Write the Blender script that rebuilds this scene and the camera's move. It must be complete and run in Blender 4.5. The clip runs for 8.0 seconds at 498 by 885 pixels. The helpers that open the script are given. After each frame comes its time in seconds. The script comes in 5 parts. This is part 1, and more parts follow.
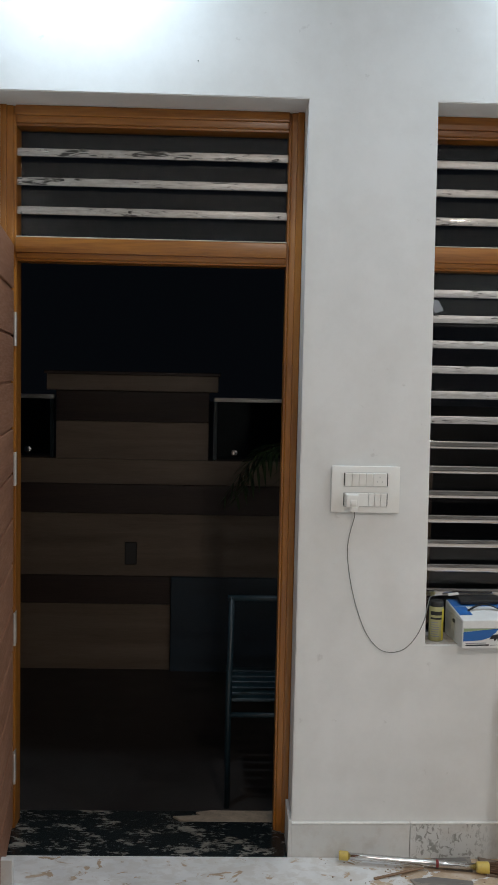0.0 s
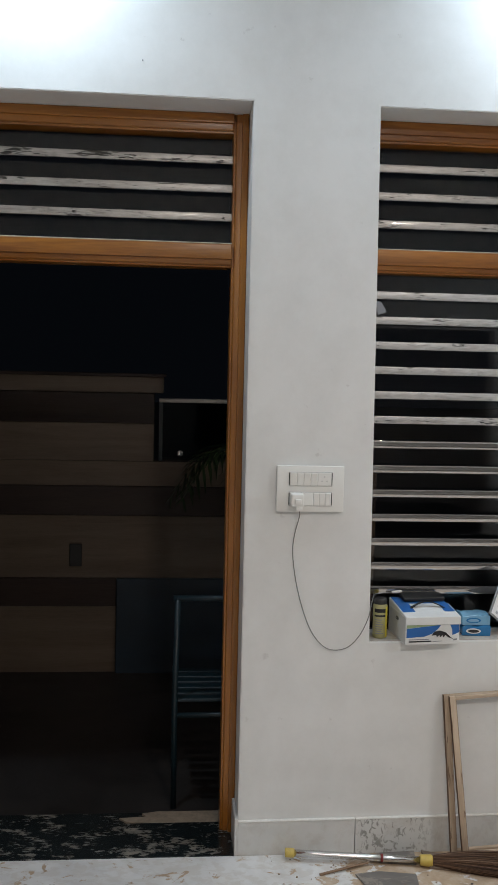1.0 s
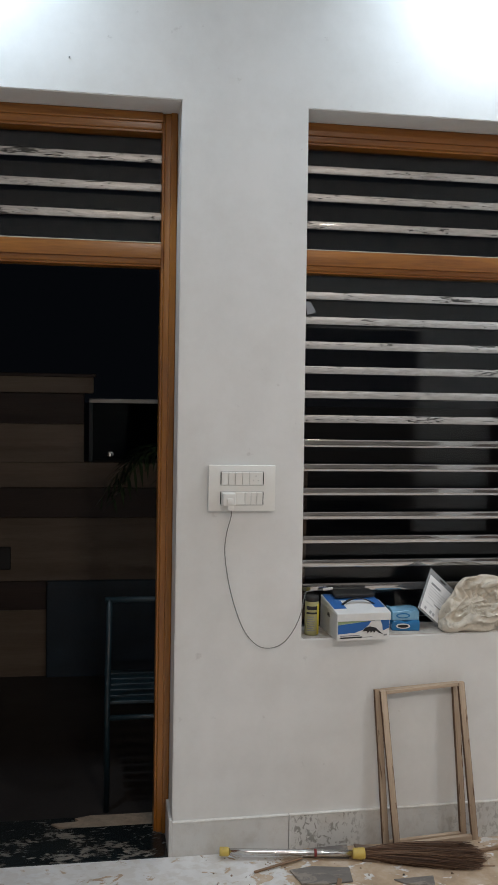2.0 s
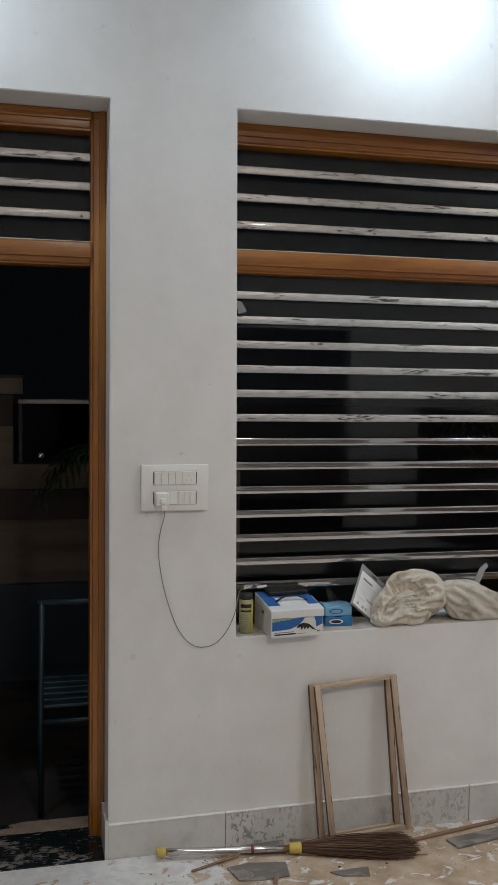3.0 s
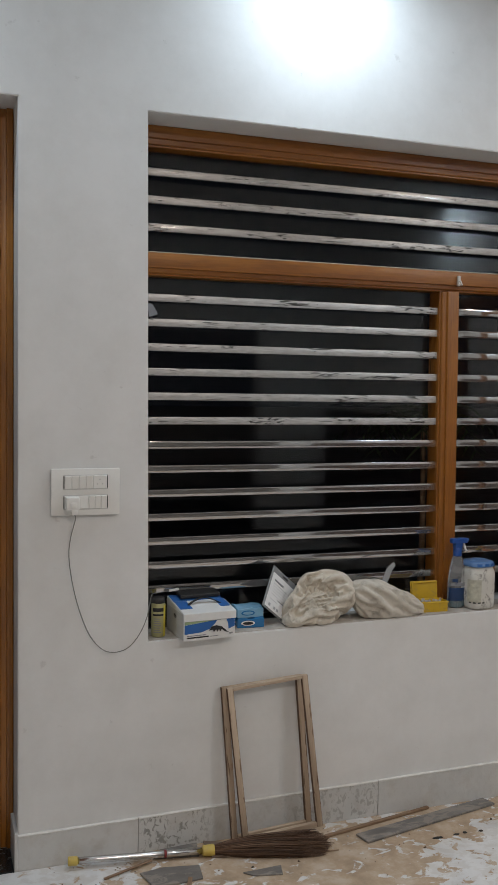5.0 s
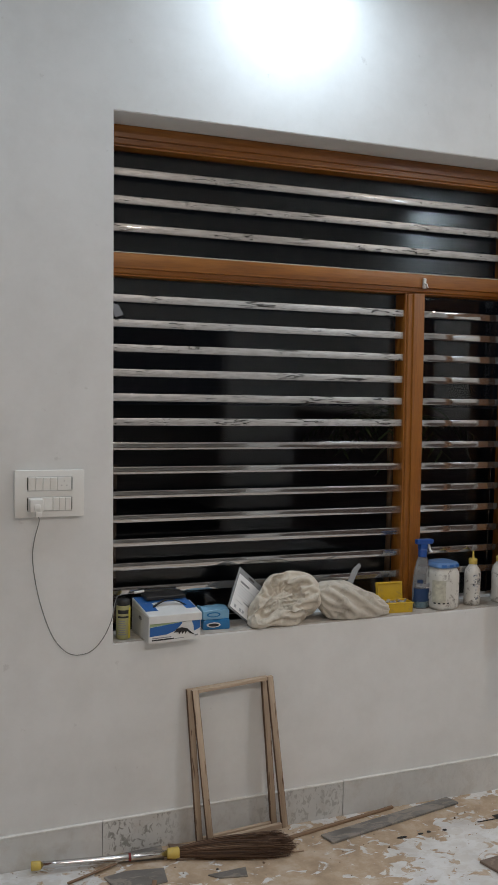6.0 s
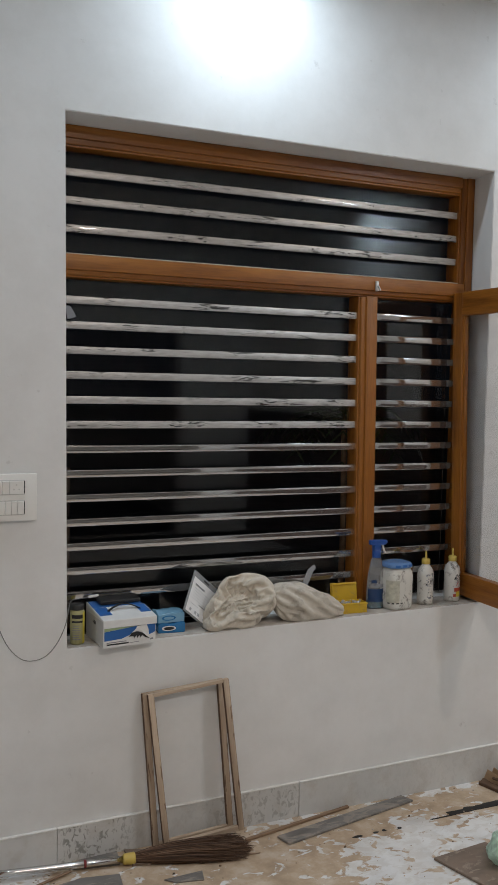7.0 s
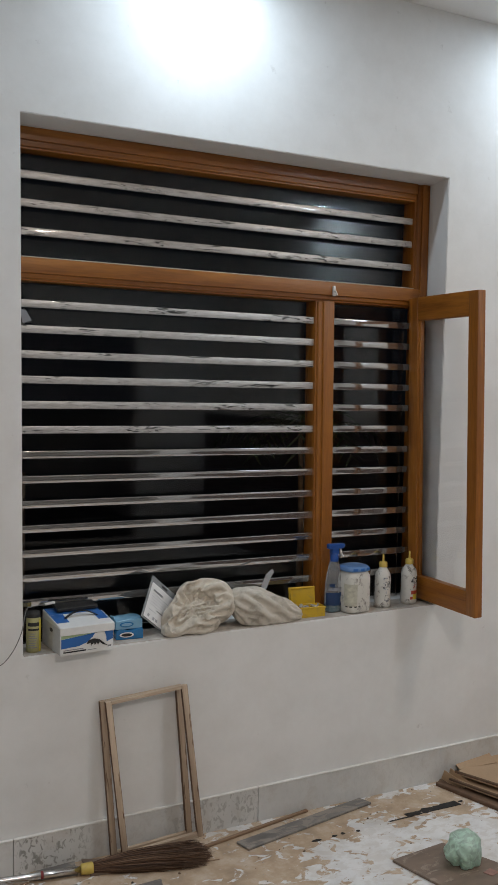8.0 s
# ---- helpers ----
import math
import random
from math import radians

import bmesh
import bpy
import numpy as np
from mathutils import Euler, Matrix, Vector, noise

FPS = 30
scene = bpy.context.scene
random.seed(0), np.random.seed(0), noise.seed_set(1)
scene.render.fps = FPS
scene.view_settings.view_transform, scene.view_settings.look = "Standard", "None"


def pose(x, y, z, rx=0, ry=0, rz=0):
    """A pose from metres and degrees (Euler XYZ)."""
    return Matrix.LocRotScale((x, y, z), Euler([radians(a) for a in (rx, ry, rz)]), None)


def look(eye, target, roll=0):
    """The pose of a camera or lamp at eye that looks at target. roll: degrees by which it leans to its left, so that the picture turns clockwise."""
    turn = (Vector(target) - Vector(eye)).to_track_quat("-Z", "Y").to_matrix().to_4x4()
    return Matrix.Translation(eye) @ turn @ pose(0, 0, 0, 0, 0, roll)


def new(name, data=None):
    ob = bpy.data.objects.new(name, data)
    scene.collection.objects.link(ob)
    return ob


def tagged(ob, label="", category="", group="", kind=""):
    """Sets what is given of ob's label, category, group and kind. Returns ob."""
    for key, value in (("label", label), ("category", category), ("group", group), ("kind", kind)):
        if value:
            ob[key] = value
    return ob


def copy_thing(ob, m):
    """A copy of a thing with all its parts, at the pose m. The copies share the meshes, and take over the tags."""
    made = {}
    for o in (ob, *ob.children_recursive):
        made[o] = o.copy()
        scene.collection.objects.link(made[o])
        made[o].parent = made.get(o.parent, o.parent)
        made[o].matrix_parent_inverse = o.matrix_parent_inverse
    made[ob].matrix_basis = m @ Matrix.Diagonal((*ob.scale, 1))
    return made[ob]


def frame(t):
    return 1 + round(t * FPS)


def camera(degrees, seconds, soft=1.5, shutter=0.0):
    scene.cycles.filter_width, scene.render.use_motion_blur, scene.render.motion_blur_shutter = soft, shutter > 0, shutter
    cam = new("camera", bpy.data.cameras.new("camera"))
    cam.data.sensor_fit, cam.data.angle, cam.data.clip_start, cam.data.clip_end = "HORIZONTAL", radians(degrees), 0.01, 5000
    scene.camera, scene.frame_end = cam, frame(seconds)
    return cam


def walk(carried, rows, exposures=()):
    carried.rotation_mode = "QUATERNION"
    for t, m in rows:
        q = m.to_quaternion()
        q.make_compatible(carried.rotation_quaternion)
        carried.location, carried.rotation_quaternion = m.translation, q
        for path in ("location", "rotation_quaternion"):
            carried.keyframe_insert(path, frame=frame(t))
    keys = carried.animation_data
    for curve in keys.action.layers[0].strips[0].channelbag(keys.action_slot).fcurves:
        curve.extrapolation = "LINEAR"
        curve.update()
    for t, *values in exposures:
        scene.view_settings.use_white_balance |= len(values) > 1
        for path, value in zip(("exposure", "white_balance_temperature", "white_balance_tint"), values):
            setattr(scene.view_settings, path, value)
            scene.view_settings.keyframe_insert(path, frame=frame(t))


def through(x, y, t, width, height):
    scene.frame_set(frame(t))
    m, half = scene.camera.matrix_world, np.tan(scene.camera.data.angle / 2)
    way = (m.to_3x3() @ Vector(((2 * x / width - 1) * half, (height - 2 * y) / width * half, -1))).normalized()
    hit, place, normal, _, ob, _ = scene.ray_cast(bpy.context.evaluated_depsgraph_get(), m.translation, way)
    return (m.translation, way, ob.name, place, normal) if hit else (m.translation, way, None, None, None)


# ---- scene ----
cam = camera(30.7, 8.0, 0.7)
PATH = [
    (0, (-0.269, -3.223, 1.761), (-0.217, -1.229, 1.615), 1.2),
    (0.5, (-0.27, -3.223, 1.757), (-0.166, -1.231, 1.615), 1.2),
    (1, (-0.268, -3.233, 1.758), (-0.097, -1.245, 1.617), 1.3),
    (1.5, (-0.267, -3.234, 1.757), (-0.023, -1.254, 1.618), 1.3),
    (3, (-0.27, -3.244, 1.757), (0.197, -1.304, 1.62), 0.8),
    (3.5, (-0.274, -3.246, 1.76), (0.253, -1.321, 1.624), 0.8),
    (4, (-0.282, -3.247, 1.765), (0.292, -1.336, 1.628), 0.9),
    (4.5, (-0.285, -3.246, 1.765), (0.331, -1.348, 1.631), 1.0),
    (5, (-0.286, -3.244, 1.767), (0.376, -1.361, 1.634), 1.0),
    (6.5, (-0.265, -3.242, 1.784), (0.499, -1.398, 1.649), 1.3),
    (7, (-0.272, -3.239, 1.786), (0.546, -1.419, 1.654), 1.2),
    (7.5, (-0.275, -3.231, 1.786), (0.588, -1.431, 1.659), 1.3),
    (8, (-0.275, -3.229, 1.793), (0.63, -1.45, 1.669), 1.2),
]
walk(cam, [(t, look(eye, target, roll)) for t, eye, target, roll in PATH], [(0.0, -0.39, 6350, 11.8), (1.5, -0.40, 6420, 13), (3.5, -0.72, 6500, 14), (8.0, -0.72, 6500, 14)])

# ---- world and lights ----
world = bpy.data.worlds.new("night")
world.use_nodes = True
scene.world = world
world.node_tree.nodes["Background"].inputs[0].default_value = (0.010, 0.013, 0.018, 1)
world.node_tree.nodes["Background"].inputs[1].default_value = 0.2
scene.view_settings.exposure = 0.0

CEIL = 3.43
COOL, WARM, FILL_TINT = (0.72, 0.885, 1.0), (1.0, 0.83, 0.67), (1.0, 0.880, 0.760)
# place in the ceiling, watts, tint and size of each downlight; the 64 W one is an added fill lamp
DOWNLIGHTS_AND_FILL = [(-0.78, -0.30, 15.5, COOL, 0.11), (1.12, -0.30, 15.5, COOL, 0.11), (2.92, -0.30, 15.5, COOL, 0.11), (3.00, -1.87, 25.0, WARM, 0.11), (0.55, -3.60, 64.0, FILL_TINT, 0.30), (4.02, -3.42, 42.0, COOL, 0.11)]
for lx, ly, watts, tint, size in DOWNLIGHTS_AND_FILL:
    lamp = bpy.data.lights.new("downlight_or_fill_glow", "AREA")
    lamp.shape, lamp.size, lamp.energy, lamp.color = "DISK", size, watts, tint
    ob = new("downlight_or_fill_glow", lamp)
    ob.matrix_world = pose(lx, ly, CEIL - 0.012)


# ---- mesh helpers ----
def box(x0, x1, y0, y1, z0, z1, b=0.0, seg=2):
    bm = bmesh.new()
    bmesh.ops.create_cube(bm, size=1.0)
    for v in bm.verts:
        v.co = Vector(((x0 + x1) / 2 + v.co.x * (x1 - x0), (y0 + y1) / 2 + v.co.y * (y1 - y0), (z0 + z1) / 2 + v.co.z * (z1 - z0)))
    if b:
        bmesh.ops.bevel(bm, geom=bm.edges[:], offset=b, segments=seg, affect="EDGES", profile=0.6)
    return bm


def merge(*bms):
    out = bms[0]
    for other in bms[1:]:
        tmp = bpy.data.meshes.new("tmp")
        other.to_mesh(tmp)
        out.from_mesh(tmp)
        other.free()
        bpy.data.meshes.remove(tmp)
    return out


def moved(bm, m):
    bmesh.ops.transform(bm, matrix=m, verts=bm.verts)
    return bm


def lathe(profile, seg=32, cap=True):
    """Turned shape from rows of radius and height."""
    bm = bmesh.new()
    rings = [[bm.verts.new((r * math.cos(a * math.tau / seg), r * math.sin(a * math.tau / seg), z)) for a in range(seg)] for r, z in profile]
    for lo, hi in zip(rings, rings[1:]):
        for i in range(seg):
            j = (i + 1) % seg
            bm.faces.new((lo[i], lo[j], hi[j], hi[i]))
    if cap:
        bm.faces.new(rings[0][::-1])
        bm.faces.new(rings[-1])
    return bm


def tube(points, r, seg=10, taper=None):
    """A round bar along a line of points."""
    bm = bmesh.new()
    pts = [Vector(p) for p in points]
    rings, side = [], None
    for i, p in enumerate(pts):
        d = (pts[min(i + 1, len(pts) - 1)] - pts[max(i - 1, 0)]).normalized()
        if side is None:
            side = d.orthogonal().normalized()
        side = (side - d * side.dot(d)).normalized()
        up = d.cross(side)
        rr = r if taper is None else r + (taper - r) * i / (len(pts) - 1)
        rings.append([bm.verts.new(p + (side * math.cos(a * math.tau / seg) + up * math.sin(a * math.tau / seg)) * rr) for a in range(seg)])
    for lo, hi in zip(rings, rings[1:]):
        for i in range(seg):
            j = (i + 1) % seg
            bm.faces.new((lo[i], lo[j], hi[j], hi[i]))
    bm.faces.new(rings[0][::-1])
    bm.faces.new(rings[-1])
    return bm


def plate(points, z0, z1, b=0.0):
    """An upright prism over an outline of x, y points."""
    bm = bmesh.new()
    lo = [bm.verts.new((x, y, z0)) for x, y in points]
    hi = [bm.verts.new((x, y, z1)) for x, y in points]
    bm.faces.new(lo[::-1])
    bm.faces.new(hi)
    for i in range(len(points)):
        j = (i + 1) % len(points)
        bm.faces.new((lo[i], lo[j], hi[j], hi[i]))
    bmesh.ops.recalc_face_normals(bm, faces=bm.faces)
    if b:
        bmesh.ops.bevel(bm, geom=bm.edges[:], offset=b, segments=1, affect="EDGES")
    return bm


def spline(points, n=12):
    """Points along a smooth line through the given ones."""
    p = [Vector(q) for q in points]
    p = [p[0] * 2 - p[1]] + p + [p[-1] * 2 - p[-2]]
    out = []
    for i in range(1, len(p) - 2):
        for k in range(n):
            t = k / n
            out.append(0.5 * (2 * p[i] + (p[i + 1] - p[i - 1]) * t + (2 * p[i - 1] - 5 * p[i] + 4 * p[i + 1] - p[i + 2]) * t * t
                              + (3 * p[i] - p[i - 1] - 3 * p[i + 1] + p[i + 2]) * t ** 3))
    return out + [p[-2]]


def part(name, bm, material, parent=None, label="", kind=""):
    """Links a bmesh as one mesh object, under a thing or a part if there is one."""
    for e in bm.edges:
        e.smooth = len(e.link_faces) == 2 and e.calc_face_angle(0.0) < 0.6
    for f in bm.faces:
        f.smooth = True
    data = bpy.data.meshes.new(name)
    bm.to_mesh(data)
    bm.free()
    data.materials.append(material)
    ob = new(name, data)
    ob.parent = parent
    return tagged(ob, label, "", "", kind)


def thing(name, label, category, m=None, group="", kind=""):
    ob = new(name)
    ob.empty_display_size = 0.05
    if m is not None:
        ob.matrix_world = m
    return tagged(ob, label, category, group, kind)


# ---- materials ----
def nodes_of(name):
    m = bpy.data.materials.new(name)
    m.use_nodes = True
    t = m.node_tree
    return m, t, t.nodes["Principled BSDF"]


def node(t, kind, **sockets):
    n = t.nodes.new(kind)
    for key, value in sockets.items():
        n.inputs[key.replace("_", " ")].default_value = value
    return n


def coords(t, scale=(1, 1, 1), shift=True):
    """Object coordinates, shifted for each object by its own random number."""
    c = t.nodes.new("ShaderNodeTexCoord")
    m = node(t, "ShaderNodeMapping", Scale=scale)
    t.links.new(c.outputs["Object"], m.inputs["Vector"])
    if shift:
        info = t.nodes.new("ShaderNodeObjectInfo")
        mul = t.nodes.new("ShaderNodeMath")
        mul.operation = "MULTIPLY"
        mul.inputs[1].default_value = 37.0
        t.links.new(info.outputs["Random"], mul.inputs[0])
        t.links.new(mul.outputs[0], m.inputs["Location"])
    return m.outputs["Vector"]


def noise_of(t, vec, scale, detail=5.0, rough=0.55, distort=0.0):
    n = node(t, "ShaderNodeTexNoise", Scale=scale, Detail=detail, Roughness=rough, Distortion=distort)
    t.links.new(vec, n.inputs["Vector"])
    return n.outputs["Fac"]


def ramp(t, fac, stops):
    r = t.nodes.new("ShaderNodeValToRGB")
    while len(r.color_ramp.elements) < len(stops):
        r.color_ramp.elements.new(0.5)
    for e, (at, c) in zip(r.color_ramp.elements, stops):
        e.position = at
        e.color = (*c, 1) if len(c) == 3 else c
    t.links.new(fac, r.inputs[0])
    return r.outputs["Color"]


def mix(t, fac, a, b, blend="MIX"):
    m = t.nodes.new("ShaderNodeMix")
    m.data_type, m.blend_type = "RGBA", blend
    for value, socket in ((fac, m.inputs["Factor"]), (a, m.inputs["A"]), (b, m.inputs["B"])):
        if hasattr(value, "links"):
            t.links.new(value, socket)
        elif socket.type == "RGBA":
            socket.default_value = (*value, 1)
        else:
            socket.default_value = value
    return m.outputs["Result"]


def bump(t, b, height, strength=0.2, distance=0.002):
    n = node(t, "ShaderNodeBump", Strength=strength, Distance=distance)
    t.links.new(height, n.inputs["Height"])
    t.links.new(n.outputs["Normal"], b.inputs["Normal"])


GREY = lambda v: (v, v, v)


def surface(name, color, rough=0.5, metal=0.0, vary=0.15, coarse=6.0, fine=90.0, relief=0.15, spec=0.5, coat=0.0):
    """A plain surface with soft blotches, fine grain, uneven gloss and relief."""
    m, t, b = nodes_of(name)
    v = coords(t)
    big, small = noise_of(t, v, coarse), noise_of(t, v, fine, 3.0)
    lo, hi = [c * (1 - vary) for c in color], [min(1.0, c * (1 + vary)) for c in color]
    col = ramp(t, big, [(0.3, lo), (0.7, hi)])
    col = mix(t, 0.35, col, ramp(t, small, [(0.3, lo), (0.7, hi)]))
    t.links.new(col, b.inputs["Base Color"])
    t.links.new(ramp(t, big, [(0.3, GREY(max(0.02, rough - 0.08))), (0.7, GREY(min(1, rough + 0.08)))]), b.inputs["Roughness"])
    b.inputs["Metallic"].default_value = metal
    b.inputs["Specular IOR Level"].default_value = spec
    b.inputs["Coat Weight"].default_value = coat
    if relief:
        bump(t, b, small, relief, 0.001)
    return m


def wood(name, dark, light, axis="z", rough=0.38, coat=0.12, scale=1.0):
    """Grain drawn out along an axis."""
    m, t, b = nodes_of(name)
    long = {"x": (0.6, 9, 9), "y": (9, 0.6, 9), "z": (9, 9, 0.6)}[axis]
    v = coords(t, [c * scale for c in long])
    rings = noise_of(t, v, 1.5, 4.0, 0.55, 0.9)
    pores = noise_of(t, coords(t, [c * 6 * scale for c in long]), 3.5, 3.0)
    col = ramp(t, rings, [(0.32, dark), (0.5, [(a + c) / 2 for a, c in zip(dark, light)]), (0.68, light)])
    col = mix(t, 0.22, col, ramp(t, pores, [(0.35, dark), (0.6, light)]))
    t.links.new(col, b.inputs["Base Color"])
    t.links.new(ramp(t, pores, [(0.3, GREY(rough + 0.12)), (0.7, GREY(rough - 0.06))]), b.inputs["Roughness"])
    b.inputs["Coat Weight"].default_value = coat
    b.inputs["Coat Roughness"].default_value = 0.25
    bump(t, b, pores, 0.25, 0.0008)
    return m


def wall_paint():
    m, t, b = nodes_of("wall_paint")
    v = coords(t, shift=False)
    blot, grime = noise_of(t, v, 1.3, 6.0), noise_of(t, v, 5.0, 8.0, 0.7)
    fine = noise_of(t, v, 140.0, 3.0)
    col = ramp(t, blot, [(0.3, (0.70, 0.71, 0.70)), (0.7, (0.78, 0.785, 0.775))])
    spots = ramp(t, noise_of(t, v, 17.0, 4.0, 0.6), [(0.67, GREY(0)), (0.76, GREY(1))])
    col = mix(t, 0.2, col, ramp(t, grime, [(0.35, (0.55, 0.54, 0.51)), (0.6, (0.78, 0.78, 0.77))]))
    col = mix(t, mix(t, 1.0, spots, GREY(0.5), "MULTIPLY"), col, (0.45, 0.44, 0.42))
    t.links.new(col, b.inputs["Base Color"])
    b.inputs["Roughness"].default_value = 0.62
    b.inputs["Specular IOR Level"].default_value = 0.3
    bump(t, b, mix(t, 0.7, fine, blot), 0.12, 0.002)
    return m


def muddy_floor():
    """White marble under dried, wiped cement slurry; thicker to the window side."""
    m, t, b = nodes_of("muddy_marble_floor")
    v = coords(t, shift=False)
    sep = t.nodes.new("ShaderNodeSeparateXYZ")
    t.links.new(v, sep.inputs[0])
    vein = noise_of(t, v, 2.5, 8.0, 0.6, 1.5)
    marble = ramp(t, vein, [(0.35, (0.62, 0.63, 0.64)), (0.5, (0.74, 0.75, 0.75)), (0.7, (0.80, 0.80, 0.79))])
    streak = noise_of(t, coords(t, (4.6, 6.6, 1.0), False), 2.8, 7.0, 0.60, 0.7)
    def span(socket, a, c, lo, hi):
        r = node(t, "ShaderNodeMapRange", From_Min=a, From_Max=c, To_Min=lo, To_Max=hi)
        r.interpolation_type = "SMOOTHSTEP"
        t.links.new(socket, r.inputs["Value"])
        return r.outputs[0]

    def maths(op, a, c):
        n = t.nodes.new("ShaderNodeMath")
        n.operation = op
        for k, value in enumerate((a, c)):
            if hasattr(value, "links"):
                t.links.new(value, n.inputs[k])
            else:
                n.inputs[k].default_value = value
        return n.outputs[0]

    wob = maths("MULTIPLY_ADD", noise_of(t, v, 2.6, 5.0), 0.5)
    wob.node.inputs[2].default_value = -0.25
    wx, wy = maths("ADD", sep.outputs["X"], wob), maths("ADD", sep.outputs["Y"], wob)
    cover = span(wx, 0.15, 0.75, -0.105, 0.13)
    bare = maths("MULTIPLY", span(wx, 1.25, 1.65, 0.0, 1.0), span(wy, -0.20, -0.34, 0.0, 0.20))
    edge = maths("MULTIPLY", span(wx, 0.9, 1.2, 0.0, 1.0), span(sep.outputs["Y"], -0.10, -0.03, 0.0, 0.10))
    bias = maths("SUBTRACT", maths("SUBTRACT", cover, bare), edge)
    far = span(wy, -0.55, -1.15, 0.0, 1.0)
    patch = maths("MULTIPLY", maths("SUBTRACT", noise_of(t, v, 0.9, 4.0), 0.55), 0.9)
    bias = maths("ADD", maths("MULTIPLY", bias, maths("SUBTRACT", 1.0, far)), maths("MULTIPLY", patch, far))
    tot = maths("ADD", streak, bias)
    mask = ramp(t, tot, [(0.50, GREY(0)), (0.54, GREY(1))])
    mud = ramp(t, noise_of(t, v, 9.0, 8.0, 0.65), [(0.3, (0.33, 0.25, 0.175)), (0.5, (0.47, 0.357, 0.248)), (0.7, (0.60, 0.52, 0.43))])
    film = ramp(t, noise_of(t, v, 5.0, 6.0), [(0.35, (0.50, 0.46, 0.41)), (0.6, (0.76, 0.76, 0.76))])
    col = mix(t, 0.3, marble, film)
    mottle = ramp(t, noise_of(t, coords(t, (1.0, 1.5, 1.0), False), 17.0, 5.0, 0.6, 0.4), [(0.47, GREY(0)), (0.56, GREY(0.27))])
    col = mix(t, mottle, col, (0.47, 0.42, 0.35))
    col = mix(t, mask, col, mud)
    t.links.new(col, b.inputs["Base Color"])
    t.links.new(ramp(t, mask, [(0.0, GREY(0.42)), (1.0, GREY(0.85))]), b.inputs["Roughness"])
    bump(t, b, mix(t, 0.25, mask, noise_of(t, v, 60.0, 4.0)), 0.5, 0.004)
    return m


def skirting_stone():
    m, t, b = nodes_of("skirting_stone")
    v = coords(t, shift=False)
    col = ramp(t, noise_of(t, v, 4.0, 6.0), [(0.3, (0.56, 0.57, 0.56)), (0.7, (0.68, 0.68, 0.66))])
    flecks = ramp(t, noise_of(t, coords(t, (46, 46, 30), False), 1.2, 4.0, 0.55, 0.9), [(0.52, GREY(0)), (0.60, GREY(1))])
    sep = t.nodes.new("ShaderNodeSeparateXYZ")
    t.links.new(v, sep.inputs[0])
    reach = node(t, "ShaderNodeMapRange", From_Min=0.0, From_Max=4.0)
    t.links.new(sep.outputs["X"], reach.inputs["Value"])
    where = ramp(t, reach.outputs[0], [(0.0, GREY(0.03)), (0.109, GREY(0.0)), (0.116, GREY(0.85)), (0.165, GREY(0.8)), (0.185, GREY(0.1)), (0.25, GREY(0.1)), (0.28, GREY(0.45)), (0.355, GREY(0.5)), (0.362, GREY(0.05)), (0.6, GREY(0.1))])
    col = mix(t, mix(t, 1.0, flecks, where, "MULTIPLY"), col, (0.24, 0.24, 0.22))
    col = mix(t, ramp(t, noise_of(t, v, 11.0, 7.0, 0.7), [(0.5, GREY(0)), (0.75, GREY(0.5))]), col, (0.42, 0.37, 0.31))
    t.links.new(col, b.inputs["Base Color"])
    b.inputs["Roughness"].default_value = 0.38
    bump(t, b, noise_of(t, v, 50.0, 3.0), 0.15, 0.001)
    return m


def black_marble():
    """Polished black stone with pale dried slurry smeared over it."""
    m, t, b = nodes_of("black_marble")
    smear = noise_of(t, coords(t, (1.0, 1.5, 1.0), False), 6.0, 10.0, 0.68, 0.35)
    scuff = noise_of(t, coords(t, (9.0, 26.0, 1.0), False), 3.0, 6.0, 0.7, 0.4)
    mask = ramp(t, mix(t, 0.38, smear, scuff), [(0.525, GREY(0)), (0.575, GREY(0.5)), (0.68, GREY(1))])
    col = mix(t, mask, (0.010, 0.015, 0.017), (0.36, 0.33, 0.28))
    t.links.new(col, b.inputs["Base Color"])
    t.links.new(ramp(t, mask, [(0, GREY(0.18)), (1, GREY(0.8))]), b.inputs["Roughness"])
    bump(t, b, mask, 0.4, 0.002)
    return m


def smeared(name, base, pale, cover):
    """A plain stone with dried slurry wiped over part of it."""
    m, t, b = nodes_of(name)
    v = coords(t, (3.0, 6.0, 1.0))
    col = ramp(t, noise_of(t, v, 3.0, 6.0), [(0.3, [c * 0.75 for c in base]), (0.7, [c * 1.2 for c in base])])
    wipe = ramp(t, noise_of(t, v, 3.4, 7.0, 0.66, 1.0), [(cover, GREY(0)), (cover + 0.06, GREY(0.85))])
    t.links.new(mix(t, wipe, col, pale), b.inputs["Base Color"])
    t.links.new(ramp(t, wipe, [(0, GREY(0.45)), (1, GREY(0.85))]), b.inputs["Roughness"])
    bump(t, b, wipe, 0.35, 0.002)
    return m


